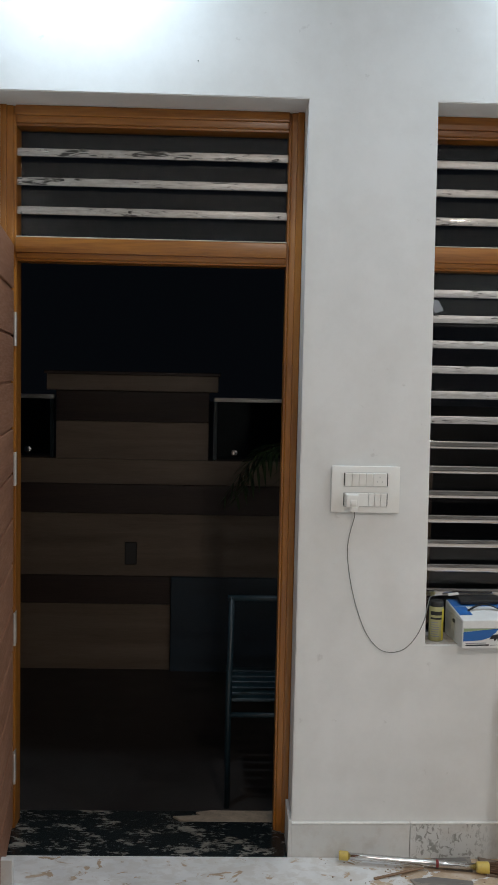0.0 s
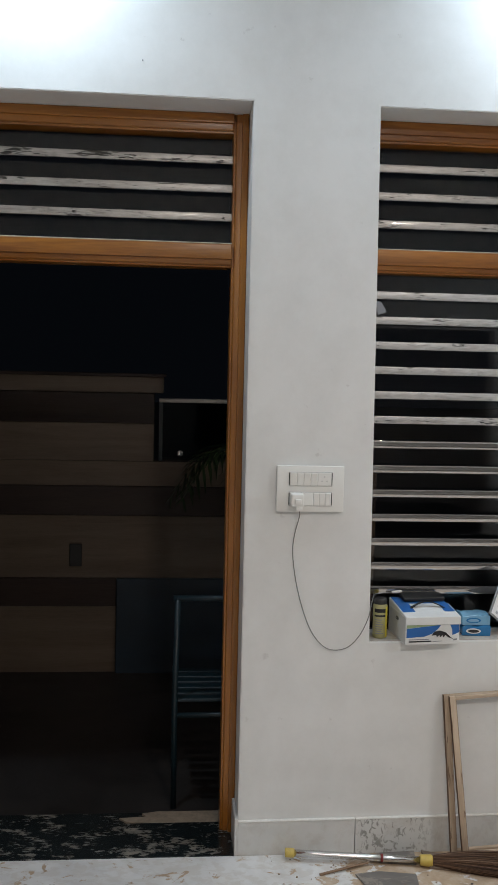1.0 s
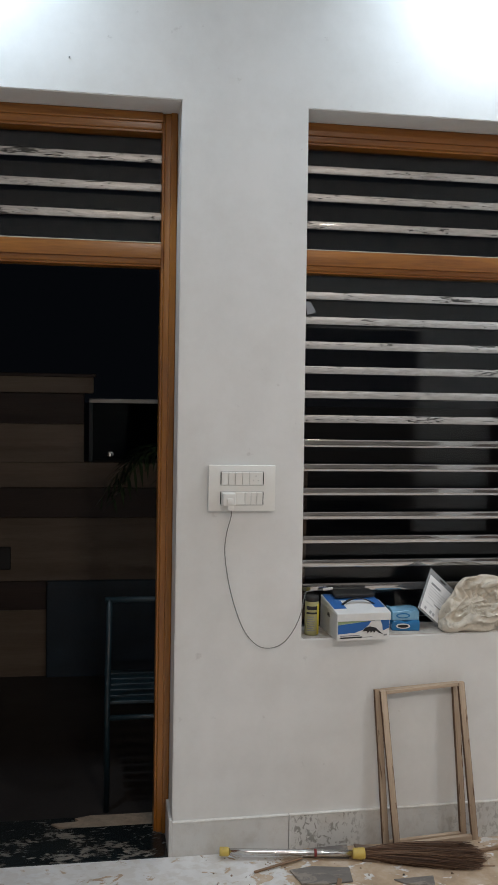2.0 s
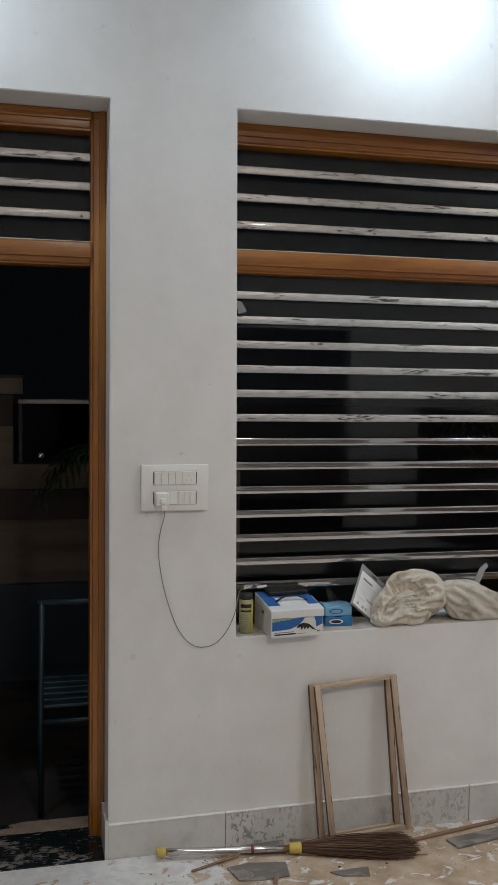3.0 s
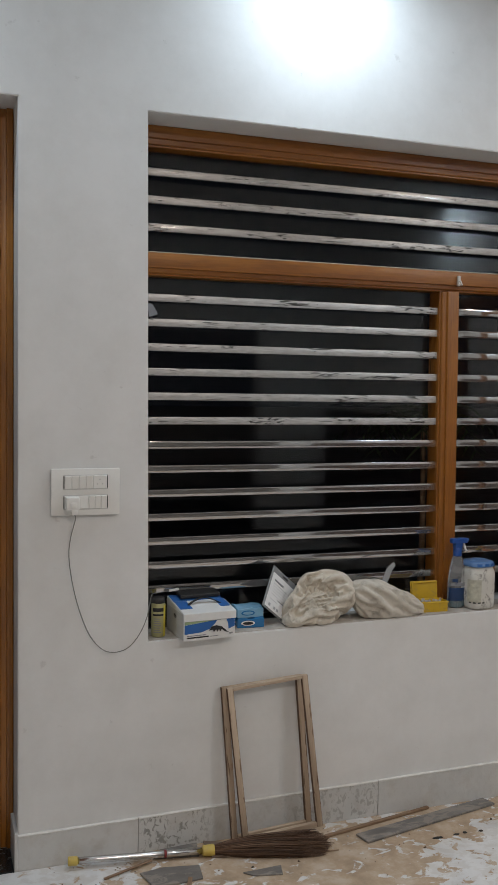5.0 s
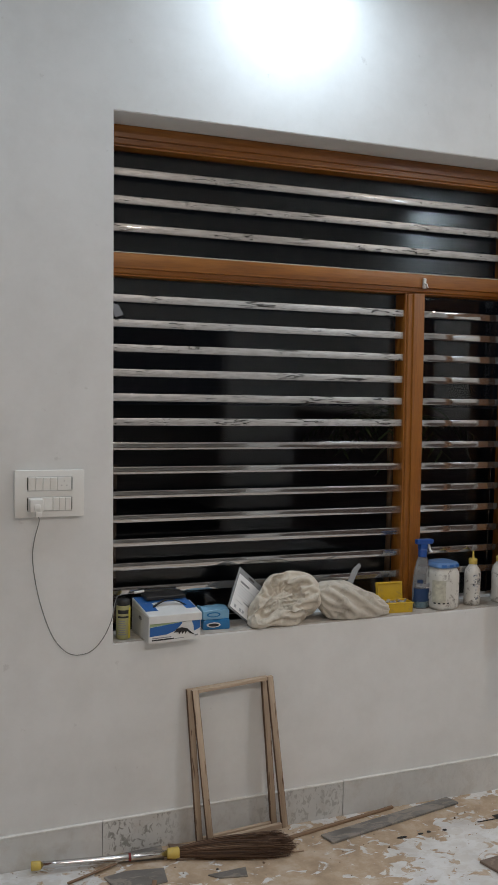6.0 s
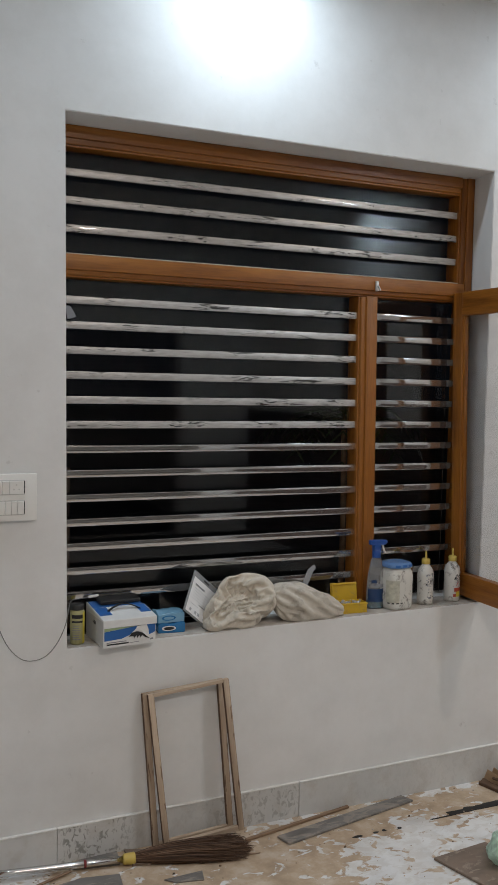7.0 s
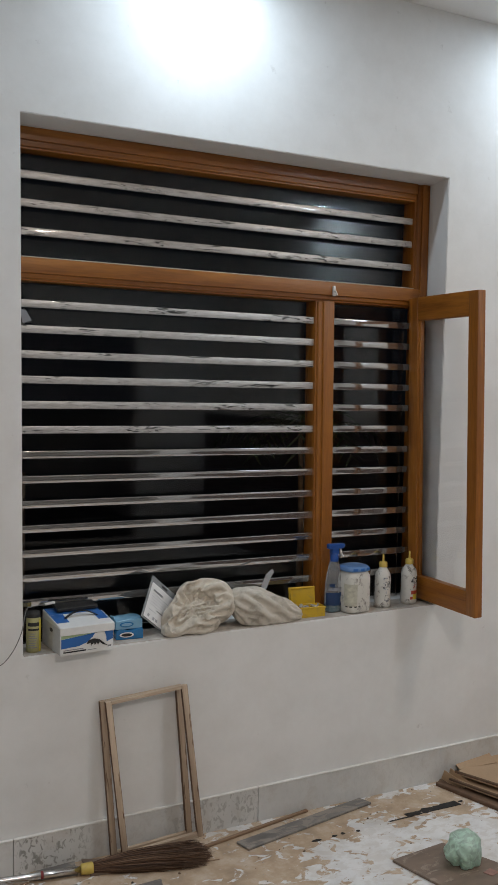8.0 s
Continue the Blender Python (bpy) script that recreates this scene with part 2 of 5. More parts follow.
def steel(name, film, dim=1.0):
    """Stainless bar; film: how much torn protective film still sticks to it."""
    m, t, b = nodes_of(name)
    v = coords(t, (1.6, 20, 26))
    n = noise_of(t, v, 2.6, 7.0, 0.68, 0.8)
    torn = ramp(t, n, [(0.36, GREY(0.0)), (0.40, GREY(1.0))])
    patch = ramp(t, noise_of(t, coords(t, (2.6, 4, 6)), 1.7, 3.0, 0.6), [(0.40, GREY(0.0)), (0.62, GREY(0.13))])
    flakes = mix(t, 1.0, noise_of(t, coords(t, (6.5, 30, 42)), 2.2, 7.0, 0.68, 0.9), patch, "ADD")
    dark = ramp(t, flakes, [(0.650, GREY(0)), (0.685, GREY(1))])
    haze = noise_of(t, coords(t, (9, 30, 60)), 2.4, 6.0, 0.7)
    col = mix(t, mix(t, 1.0, torn, GREY(film), "MULTIPLY"), (0.61 * dim, 0.60 * dim, 0.59 * dim), ramp(t, haze, [(0.30, (0.34, 0.33, 0.32)), (0.58, (0.58, 0.575, 0.56))]))
    col = mix(t, mix(t, 1.0, dark, GREY(film), "MULTIPLY"), col, (0.045, 0.045, 0.043))
    t.links.new(col, b.inputs["Base Color"])
    t.links.new(ramp(t, torn, [(0, GREY(0.95)), (1, GREY(0.95 - 0.55 * film))]), b.inputs["Metallic"])
    t.links.new(ramp(t, torn, [(0, GREY(0.05)), (1, GREY(0.05 + 0.33 * film))]), b.inputs["Roughness"])
    bump(t, b, n, 0.25 * film + 0.03, 0.001)
    return m


def glass(name, tint=(1, 1, 1), rough=0.0):
    m, t, b = nodes_of(name)
    b.inputs["Base Color"].default_value = (*tint, 1)
    b.inputs["Roughness"].default_value = rough
    b.inputs["Transmission Weight"].default_value = 1.0
    b.inputs["IOR"].default_value = 1.37
    return m


def cladding(name, dark, light):
    return wood(name, dark, light, "x", 0.5, 0.0)


TEAK_X = wood("polished_teak_x", (0.150, 0.045, 0.0048), (0.372, 0.136, 0.0135), "x")
TEAK_Z = wood("polished_teak_z", (0.150, 0.045, 0.0048), (0.372, 0.136, 0.0135), "z")
TEAK_Y = wood("polished_teak_y", (0.150, 0.045, 0.0048), (0.372, 0.136, 0.0135), "y")
# The same teak made lighter, for the stronger light on the door frame.
DOOR_LIT_X = wood("door_teak_lit_x", (0.165, 0.053, 0.006), (0.405, 0.156, 0.016), "x", 0.34, 0.35)
DOOR_LIT_Z = wood("door_teak_lit_z", (0.165, 0.053, 0.006), (0.405, 0.156, 0.016), "z", 0.34, 0.35)
DARK_TEAK = wood("reflection_panel_brown", (0.030, 0.011, 0.007), (0.070, 0.027, 0.016), "z", 0.45, 0.0)
DIM_PAINT = surface("dimmed_far_paint", (0.62, 0.59, 0.56), 0.7, vary=0.1, coarse=2.0)
DUST = surface("pale_dust", (0.62, 0.58, 0.50), 0.9, vary=0.3, coarse=40.0, relief=0.5)
LEAF = wood("door_veneer", (0.21, 0.095, 0.055), (0.34, 0.17, 0.10), "y", 0.5, 0.0)
PAINT = wall_paint()
CEILING = surface("ceiling_paint", (0.78, 0.78, 0.77), 0.7, vary=0.03, coarse=2.0)
FLOOR = muddy_floor()
STONE = skirting_stone()
GROUT = surface("white_grout", (0.72, 0.71, 0.68), 0.8, vary=0.12, coarse=20, relief=0.6)
BLACK_STONE = black_marble()
SAND = surface("sandy_cement", (0.30, 0.24, 0.18), 0.9, vary=0.3, coarse=25, relief=0.8)
FILMED = steel("filmed_steel", 1.0)
BARE = steel("bare_steel", 0.10, 0.92)
PANE = glass("clear_glass")
CHROME = surface("chrome", (0.75, 0.75, 0.74), 0.15, 1.0, vary=0.06)
HINGE = surface("hinge_steel", (0.60, 0.58, 0.54), 0.45, 0.7, vary=0.15)
RAIL_GLASS = glass("railing_glass", (0.30, 0.36, 0.38))
RAIL_GLASS.node_tree.nodes["Principled BSDF"].inputs["IOR"].default_value = 1.12
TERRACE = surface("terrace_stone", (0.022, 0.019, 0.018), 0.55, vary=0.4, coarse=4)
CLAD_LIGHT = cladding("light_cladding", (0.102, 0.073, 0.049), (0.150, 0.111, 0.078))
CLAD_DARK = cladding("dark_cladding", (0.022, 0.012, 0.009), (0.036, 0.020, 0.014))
WHITE_PLASTIC = surface("white_plastic", (0.80, 0.80, 0.77), 0.35, vary=0.03, relief=0.02)
DIM_PLASTIC = surface("grey_plastic", (0.60, 0.60, 0.58), 0.4, vary=0.04, relief=0.02)
SILL = surface("dirty_sill", (0.46, 0.43, 0.385), 0.8, vary=0.35, coarse=9.0, fine=60.0, relief=0.5)
DARK = surface("dark_plastic", (0.02, 0.02, 0.02), 0.45, vary=0.2)

# ---- structure ----
YF = 0.16            # front of the wooden frames, set back in the openings
WALL_T = 0.27
DX0, DX1, TOP = -1.108, 0.0, 2.725
WX0, WX1, WZ0 = 0.462, 2.328, 0.805


def sill_z(x):
    return 0.799 + 0.0115 * (x - 0.47)


def pierced_wall(name, x0, x1, h, holes, y0, y1, label):
    """A wall between two y planes, with openings through it."""
    xs = sorted({x0, x1, *[v for q in holes for v in q[:2]]})
    zs = sorted({0.0, h, *[v for q in holes for v in q[2:]]})
    solid = lambda i, k: 0 <= i < len(xs) - 1 and 0 <= k < len(zs) - 1 and not any(q[0] <= xs[i] < q[1] and q[2] <= zs[k] < q[3] for q in holes)
    bm = bmesh.new()
    vs = {}

    def vert(i, y, k):
        if (i, y, k) not in vs:
            x, z = xs[i], zs[k]
            if abs(x - WX0) < 1e-6:
                x += 0.010 - 0.020 * (z - WZ0) / (TOP - WZ0) if WZ0 <= z <= TOP else 0.0
            if abs(x - WX1) < 1e-6 and y > y0 + 0.2 and WZ0 <= z <= TOP:
                x += 0.043
            if abs(xs[i] - WX1) < 1e-6 and abs(z - WZ0) < 1e-6:
                x += 0.006
            if abs(z - WZ0) < 1e-6:
                z = sill_z(x)
            vs[i, y, k] = bm.verts.new((x, y, z))
        return vs[i, y, k]

    for i in range(len(xs) - 1):
        for k in range(len(zs) - 1):
            if not solid(i, k):
                continue
            for y in (y0, y1):
                bm.faces.new([vert(i, y, k), vert(i + 1, y, k), vert(i + 1, y, k + 1), vert(i, y, k + 1)])
            for di, dk, a, c in ((-1, 0, (i, k), (i, k + 1)), (1, 0, (i + 1, k), (i + 1, k + 1)), (0, -1, (i, k), (i + 1, k)), (0, 1, (i, k + 1), (i + 1, k + 1))):
                if not solid(i + di, k + dk):
                    bm.faces.new([vert(a[0], y0, a[1]), vert(c[0], y0, c[1]), vert(c[0], y1, c[1]), vert(a[0], y1, a[1])])
    bmesh.ops.recalc_face_normals(bm, faces=bm.faces)
    inner = [e for e in bm.edges if len(e.link_faces) == 2 and e.calc_face_angle(0.0) > 1.0 and all(abs(v.co.y - y0) < 1e-6 and x0 + 0.01 < v.co.x < x1 - 0.01 and v.co.z < h - 0.01 for v in e.verts)]
    bmesh.ops.bevel(bm, geom=inner, offset=0.0035, segments=2, affect="EDGES")
    return tagged(part(name, bm, PAINT), label, "wall", "", "structure")


RX0, RX1, RY0 = -1.75, 4.2, -6.2
pierced_wall("wall_north", RX0, RX1, CEIL, [(DX0, DX1, 0.0, TOP), (WX0, WX1, WZ0, TOP)], 0.0, WALL_T, "white painted plaster wall with door and window openings")
for nm, b6 in (("wall_west", (RX0 - 0.2, RX0, RY0, WALL_T)), ("wall_east", (RX1, RX1 + 0.2, RY0, WALL_T))):
    tagged(part(nm, box(*b6, 0.0, CEIL), PAINT), "plain white painted plaster wall", "wall", "", "structure")
pierced_wall("wall_south", RX0 - 0.2, RX1 + 0.2, CEIL, [(0.3, 3.32, 0.0, 2.35)], RY0 - 0.2, RY0, "plain white wall with a wide opening to an added unlit room")
# Unseen unlit room, added and coloured darker so that the panes reflect little.
for nm, b6 in (("wall_far", (-0.5, 4.0, RY0 - 3.2, RY0 - 3.0)), ("wall_far_west", (-0.5, -0.3, RY0 - 3.0, RY0 - 0.2)), ("wall_far_east", (3.8, 4.0, RY0 - 3.0, RY0 - 0.2))):
    tagged(part(nm, box(*b6, 0.0, CEIL), DIM_PAINT), "plain wall of the unseen room added behind for dark reflections", "wall", "", "structure")
tagged(part("ceiling_far", box(-0.5, 4.0, RY0 - 3.2, RY0 - 0.2, CEIL, CEIL + 0.15), DIM_PAINT), "ceiling of the unseen room added behind for dark reflections", "ceiling", "", "structure")
tagged(part("floor_far", box(-0.5, 4.0, RY0 - 3.2, RY0 - 0.2, -0.1, 0.0), TERRACE), "floor of the unseen added room behind, coloured dark for the reflections", "floor", "", "structure")
tagged(part("ceiling", box(RX0 - 0.2, RX1 + 0.2, RY0 - 0.2, WALL_T, CEIL, CEIL + 0.15), CEILING), "flat white painted ceiling with recessed downlights", "ceiling", "", "structure")
tagged(part("floor", box(RX0 - 0.2, RX1 + 0.2, RY0 - 0.2, -0.014, -0.1, 0.0), FLOOR), "white marble floor smeared with dried beige slurry", "floor", "", "structure")

skirt = tagged(new("baseboard"), "pale grey stone skirting tiles with white grout line", "baseboard", "", "structure")
for sx0, sx1 in ((0.0, 0.437), (0.439, 1.438), (1.44, 3.44), (3.442, 4.2), (-1.75, -1.112)):
    tile_bm, line_bm = box(sx0, sx1, -0.012, 0.0, -0.01, 0.124, 0.0015, 1), box(sx0, sx1, -0.0145, 0.0, 0.1245, 0.131, 0.002, 1)
    for v in tile_bm.verts[:] + line_bm.verts[:]:
        v.co.z += 0.0115 * max(0.0, v.co.x - 0.1) if v.co.z > 0.05 else 0.0
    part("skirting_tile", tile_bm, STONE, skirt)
    part("grout_line", line_bm, GROUT, skirt)
part("skirting_tile", box(-0.012, 0.0, -0.012, YF - 0.002, -0.01, 0.14, 0.0015, 1), STONE, skirt)

# Out-of-view panels, added to give the lower panes something dark to reflect.
dark_panels = tagged(new("wainscot"), "added dark brown panels, out of view, that darken the window reflection", "panelling", "", "structure")
for k in range(7):
    part("panel", box(RX1 - 0.022, RX1, RY0 + 0.004 + k * 0.6, RY0 + 0.6 + k * 0.6, 0.0, 1.43, 0.003, 1), DARK_TEAK, dark_panels)
part("cap_rail", box(RX1 - 0.034, RX1, RY0 + 0.002, RY0 + 4.2, 1.431, 1.46, 0.004), DARK_TEAK, dark_panels)

# ---- doorway ----
door = tagged(new("door_1"), "polished teak door frame with barred fanlight, leaf open inward", "door", "", "structure")


def member(axis, a0, a1, b0, b1, low=0.0, high=0.0):
    """A moulded frame member: a flat face and, on its open edges, a rounded bead and a narrow rebate. low, high: width of the beads on either side."""
    def piece(u0, u1, y, bev):
        return box(u0, u1, y, YF + 0.105, a0, a1, bev, 3) if axis == "z" else box(a0, a1, y, YF + 0.105, u0, u1, bev, 3)

    return merge(piece(b0 + low, b1 - high, YF, 0.004), piece(b0 + low * 0.25, b1 - high * 0.25, YF + 0.010, 0.008), piece(b0, b1, YF + 0.020, 0.003))


def leant(bm, slope=0.017):
    """The window's uprights stand slightly out of plumb."""
    for v in bm.verts:
        v.co.x += (TR0 - v.co.z) * slope if v.co.z < TR0 else 0.0
    return bm


TR0, TR1 = 2.168, 2.255       # transom rail, common to door and window
part("jamb", member("z", 0.0, TOP, -0.056, -0.001, 0.030), DOOR_LIT_Z, door)
part("jamb", member("z", 0.0, TOP, DX0 + 0.001, DX0 + 0.056, 0.0, 0.032), DOOR_LIT_Z, door)
part("head", member("x", DX0 + 0.056, -0.056, TOP - 0.070, TOP - 0.001, 0.034), DOOR_LIT_X, door)
part("transom", member("x", DX0 + 0.056, -0.056, TR0, TR1, 0.028, 0.004), DOOR_LIT_X, door)
BAR_Y = YF + 0.035
for z in (2.355, 2.460, 2.565):
    part("grille_bar", box(DX0 + 0.052, -0.050, BAR_Y, BAR_Y + 0.012, z - 0.0145, z + 0.0145, 0.003), FILMED, door, "steel bar with torn protective film")
part("fanlight_pane", box(DX0 + 0.050, -0.048, YF + 0.085, YF + 0.090, TR1 - 0.005, TOP - 0.08), PANE, door, "dark clear glass").visible_shadow = False

part("dust_line", box(DX0 + 0.057, -0.055, YF + 0.010, YF + 0.016, TR1 - 0.0015, TR1 + 0.0020, 0.001, 1), DUST, door, "line of pale dust")
# ---- window ----
win = tagged(new("window_1"), "teak window with steel grille bars and one casement open inward", "window", "", "structure")
FX0, FX1 = 0.474, WX1 + 0.024
part("jamb", merge(member("z", TR0 + 0.01, TOP, FX1 - 0.068, FX1, 0.030), leant(member("z", 0.81, TR0 + 0.01, FX1 - 0.030, FX1, 0.006), 0.008)), TEAK_Z, win)
part("jamb", member("z", 0.807, TOP, FX0, FX0 + 0.010), TEAK_Z, win)
part("head", member("x", FX0 + 0.010, FX1 - 0.068, TOP - 0.078, TOP - 0.001, 0.030), TEAK_X, win)
part("transom", member("x", FX0 + 0.010, FX1 - 0.040, TR0, TR1, 0.026, 0.004), TEAK_X, win)
part("dust_line", box(FX0 + 0.011, FX1 - 0.069, YF + 0.010, YF + 0.015, TR1 - 0.0015, TR1 + 0.0015, 0.0005, 1), DUST, win, "line of pale dust")
MX0, MX1 = 1.770, 1.862
part("mullion", leant(member("z", 0.80, TR0, MX0, MX1, 0.030, 0.008)), TEAK_Z, win)
part("bottom_rail", member("x", FX0 + 0.010, FX1 - 0.068, 0.780, 0.806), DARK, win, "dark bottom rail")
for i in range(13):
    z = 2.085 - i * 0.0948
    m = FILMED if i < 6 else BARE
    part("grille_bar", box(FX0 + 0.008, MX0 + 0.003 + (TR0 - z) * 0.017, BAR_Y, BAR_Y + 0.012, z - 0.0145, z + 0.0145, 0.003), m, win, "steel bar with torn protective film" if i < 6 else "shiny steel bar")
    part("grille_bar", box(MX1 - 0.003 + (TR0 - z) * 0.017, FX1 - 0.028, BAR_Y, BAR_Y + 0.012, z - 0.0145, z + 0.0145, 0.003), BARE, win, "shiny steel bar")
for z in (2.352, 2.456, 2.560):
    part("grille_bar", box(FX0 + 0.008, FX1 - 0.063, BAR_Y, BAR_Y + 0.012, z - 0.0145, z + 0.0145, 0.003), FILMED, win, "steel bar with torn protective film")
part("pane", box(FX0 + 0.008, MX0 + 0.005, YF + 0.085, YF + 0.090, 0.80, TR0 + 0.015), PANE, win).visible_shadow = False
part("pane", box(MX1 - 0.005, FX1 - 0.06, YF + 0.085, YF + 0.090, 0.80, TR0 + 0.015), PANE, win).visible_shadow = False
part("pane", box(FX0 + 0.008, FX1 - 0.06, YF + 0.085, YF + 0.090, TR1 - 0.005, TOP - 0.08), PANE, win).visible_shadow = False

# the casement, hinged on the right jamb and standing at a right angle to the wall
HX, C0, C1, CW = WX1 - 0.036, 0.838, 2.208, 0.475
casement = part("casement", box(-0.020, 0.020, -0.066, 0.0, C0, C1, 0.006, 3), TEAK_Z, win, "teak sash with clear glass")
part("stile", box(-0.020, 0.020, -CW, -CW + 0.062, C0, C1, 0.006, 3), TEAK_Z, casement)
for z in (C0, C1 - 0.105):
    part("rail", box(-0.0195, 0.0195, -CW + 0.06, -0.064, z, z + 0.105, 0.005, 3), TEAK_Y, casement)
for y in (-CW + 0.055, -0.076):
    part("glazing_bead", box(-0.011, 0.011, y, y + 0.017, C0 + 0.1, C1 - 0.1, 0.003), TEAK_Z, casement)
casement.matrix_world = pose(HX, YF - 0.002, 1.52, 0, 0, -0.8) @ pose(0, 0, 0, 0, -1.8, 0) @ pose(0, 0, -1.52)
part("pane", box(-0.003, 0.003, -CW + 0.058, -0.062, C0 + 0.10, C1 - 0.10), PANE, casement)

# ---- more materials ----
def rgb_plastic(name, color, rough=0.35, dirt=0.0):
    """Moulded plastic, with smudges of grey dirt where there is some."""
    m, t, b = nodes_of(name)
    v = coords(t)
    col = ramp(t, noise_of(t, v, 14.0), [(0.3, [c * 0.9 for c in color]), (0.7, color)])
    if dirt:
        smudge = ramp(t, noise_of(t, v, 26.0, 7.0, 0.7, 0.8), [(0.53, GREY(0)), (0.64, GREY(dirt))])
        col = mix(t, smudge, col, (0.16, 0.15, 0.13))
    t.links.new(col, b.inputs["Base Color"])
    b.inputs["Roughness"].default_value = rough
    bump(t, b, noise_of(t, v, 45.0, 3.0), 0.06, 0.001)
    return m


def cloth(name, light, dark):
    m, t, b = nodes_of(name)
    v = coords(t)
    stain = noise_of(t, v, 16.0, 7.0, 0.66)
    col = ramp(t, stain, [(0.30, dark), (0.48, light), (0.75, [min(1, c * 1.1) for c in light])])
    t.links.new(col, b.inputs["Base Color"])
    b.inputs["Roughness"].default_value = 0.9
    b.inputs["Sheen Weight"].default_value = 0.2
    weave = noise_of(t, v, 420.0, 2.0)
    crease = ramp(t, noise_of(t, v, 9.0, 4.0, 0.55, 1.2), [(0.42, GREY(0)), (0.5, GREY(1)), (0.58, GREY(0))])
    relief = mix(t, 0.3, weave, noise_of(t, v, 40.0, 5.0))
    bump(t, b, mix(t, 0.4, relief, crease), 0.40, 0.0025)
    return m


def bristle_mat():
    m, t, b = nodes_of("broom_fibre")
    g = t.nodes.new("ShaderNodeNewGeometry")
    t.links.new(ramp(t, g.outputs["Random Per Island"], [(0.0, (0.040, 0.018, 0.009)), (0.7, (0.105, 0.052, 0.026)), (1.0, (0.22, 0.13, 0.075))]), b.inputs["Base Color"])
    b.inputs["Roughness"].default_value = 0.6
    return m


def thin_plastic(name, color, rough=0.3, through=0.6, crinkle=0.0):
    """Clear or tinted film; crinkle: how deep the sharp creases run."""
    m, t, b = nodes_of(name)
    b.inputs["Base Color"].default_value = (*color, 1)
    b.inputs["Roughness"].default_value = rough
    b.inputs["Transmission Weight"].default_value = through
    b.inputs["IOR"].default_value = 1.2
    v = coords(t)
    if crinkle:
        crease = ramp(t, noise_of(t, v, 11.0, 3.0, 0.5, 1.5), [(0.40, GREY(0)), (0.5, GREY(1)), (0.60, GREY(0))])
        crease = mix(t, 0.5, crease, ramp(t, noise_of(t, v, 24.0, 3.0, 0.5, 1.0), [(0.42, GREY(0)), (0.5, GREY(1)), (0.58, GREY(0))]))
        t.links.new(ramp(t, crease, [(0, [c * 0.72 for c in color]), (0.7, [min(1, c * 1.15) for c in color])]), b.inputs["Base Color"])
        bump(t, b, crease, 0.9, crinkle)
        b.inputs["IOR"].default_value = 1.45
    else:
        bump(t, b, noise_of(t, v, 60.0, 4.0), 0.2, 0.002)
    return m


YELLOW = rgb_plastic("yellow_plastic", (0.62, 0.40, 0.02), 0.4, 0.25)
CAP_YELLOW = rgb_plastic("cap_yellow", (0.62, 0.46, 0.10), 0.4, 0.2)
BLUE = rgb_plastic("blue_plastic", (0.016, 0.075, 0.30), 0.3)
LID_BLUE = rgb_plastic("lid_blue", (0.11, 0.23, 0.47), 0.4, 0.35)
PACK_BLUE = rgb_plastic("pack_blue", (0.025, 0.18, 0.42), 0.2)
PACK_PALE = rgb_plastic("pack_pale", (0.20, 0.42, 0.60), 0.25)
PRINT_BLUE = rgb_plastic("print_blue", (0.02, 0.13, 0.42), 0.45)
PRINT_GREEN = rgb_plastic("print_green", (0.35, 0.45, 0.25), 0.5)
PRINT_BLACK = rgb_plastic("print_black", (0.015, 0.015, 0.017), 0.5)
PRINT_GREY = rgb_plastic("print_grey", (0.25, 0.26, 0.28), 0.6)
PRINT_RED = rgb_plastic("print_red", (0.42, 0.06, 0.03), 0.5)
PRINT_FAINT = rgb_plastic("print_faint", (0.44, 0.46, 0.49), 0.6)
PAPER = surface("white_paper", (0.83, 0.84, 0.85), 0.6, vary=0.04, coarse=12)
CARTON = surface("carton_white", (0.72, 0.73, 0.72), 0.5, vary=0.06, coarse=14)
CARTON_SHADED = surface("carton_shaded", (0.56, 0.56, 0.55), 0.55, vary=0.1, coarse=14)
CAN_LABEL = surface("olive_label", (0.38, 0.36, 0.17), 0.45, vary=0.15, coarse=30)
CAN_YELLOW = surface("can_yellow", (0.62, 0.52, 0.05), 0.4, vary=0.1, coarse=30)
TUB = rgb_plastic("dirty_white_tub", (0.66, 0.65, 0.60), 0.5, 0.85)
GLUE = rgb_plastic("dirty_white_bottle", (0.66, 0.65, 0.61), 0.45, 1.0)
CLEAR = thin_plastic("clear_bottle", (0.78, 0.80, 0.82), 0.12, 0.85)
LIQUID = rgb_plastic("blue_label", (0.010, 0.040, 0.120), 0.3)
TEAL = rgb_plastic("teal_liquid", (0.015, 0.085, 0.110), 0.15)
CANVAS = cloth("dirty_canvas", (0.59, 0.54, 0.455), (0.35, 0.31, 0.245))
CANVAS_B = cloth("greyed_canvas", (0.54, 0.50, 0.43), (0.31, 0.28, 0.23))
SLEEVE = thin_plastic("plastic_sleeve", (0.75, 0.78, 0.80), 0.25, 0.7)
GREEN_BAG = thin_plastic("green_film", (0.62, 0.84, 0.71), 0.3, 0.45, 0.001)
PINE = wood("raw_pine", (0.31, 0.225, 0.155), (0.58, 0.46, 0.34), "z", 0.7, 0.0)
PINE_X = wood("raw_pine_x", (0.31, 0.225, 0.155), (0.58, 0.46, 0.34), "x", 0.7, 0.0)
STRIP = smeared("smeared_slate", (0.17, 0.16, 0.15), (0.31, 0.28, 0.245), 0.50)
STICK = wood("brown_stick", (0.16, 0.09, 0.05), (0.36, 0.25, 0.16), "x", 0.7, 0.0)
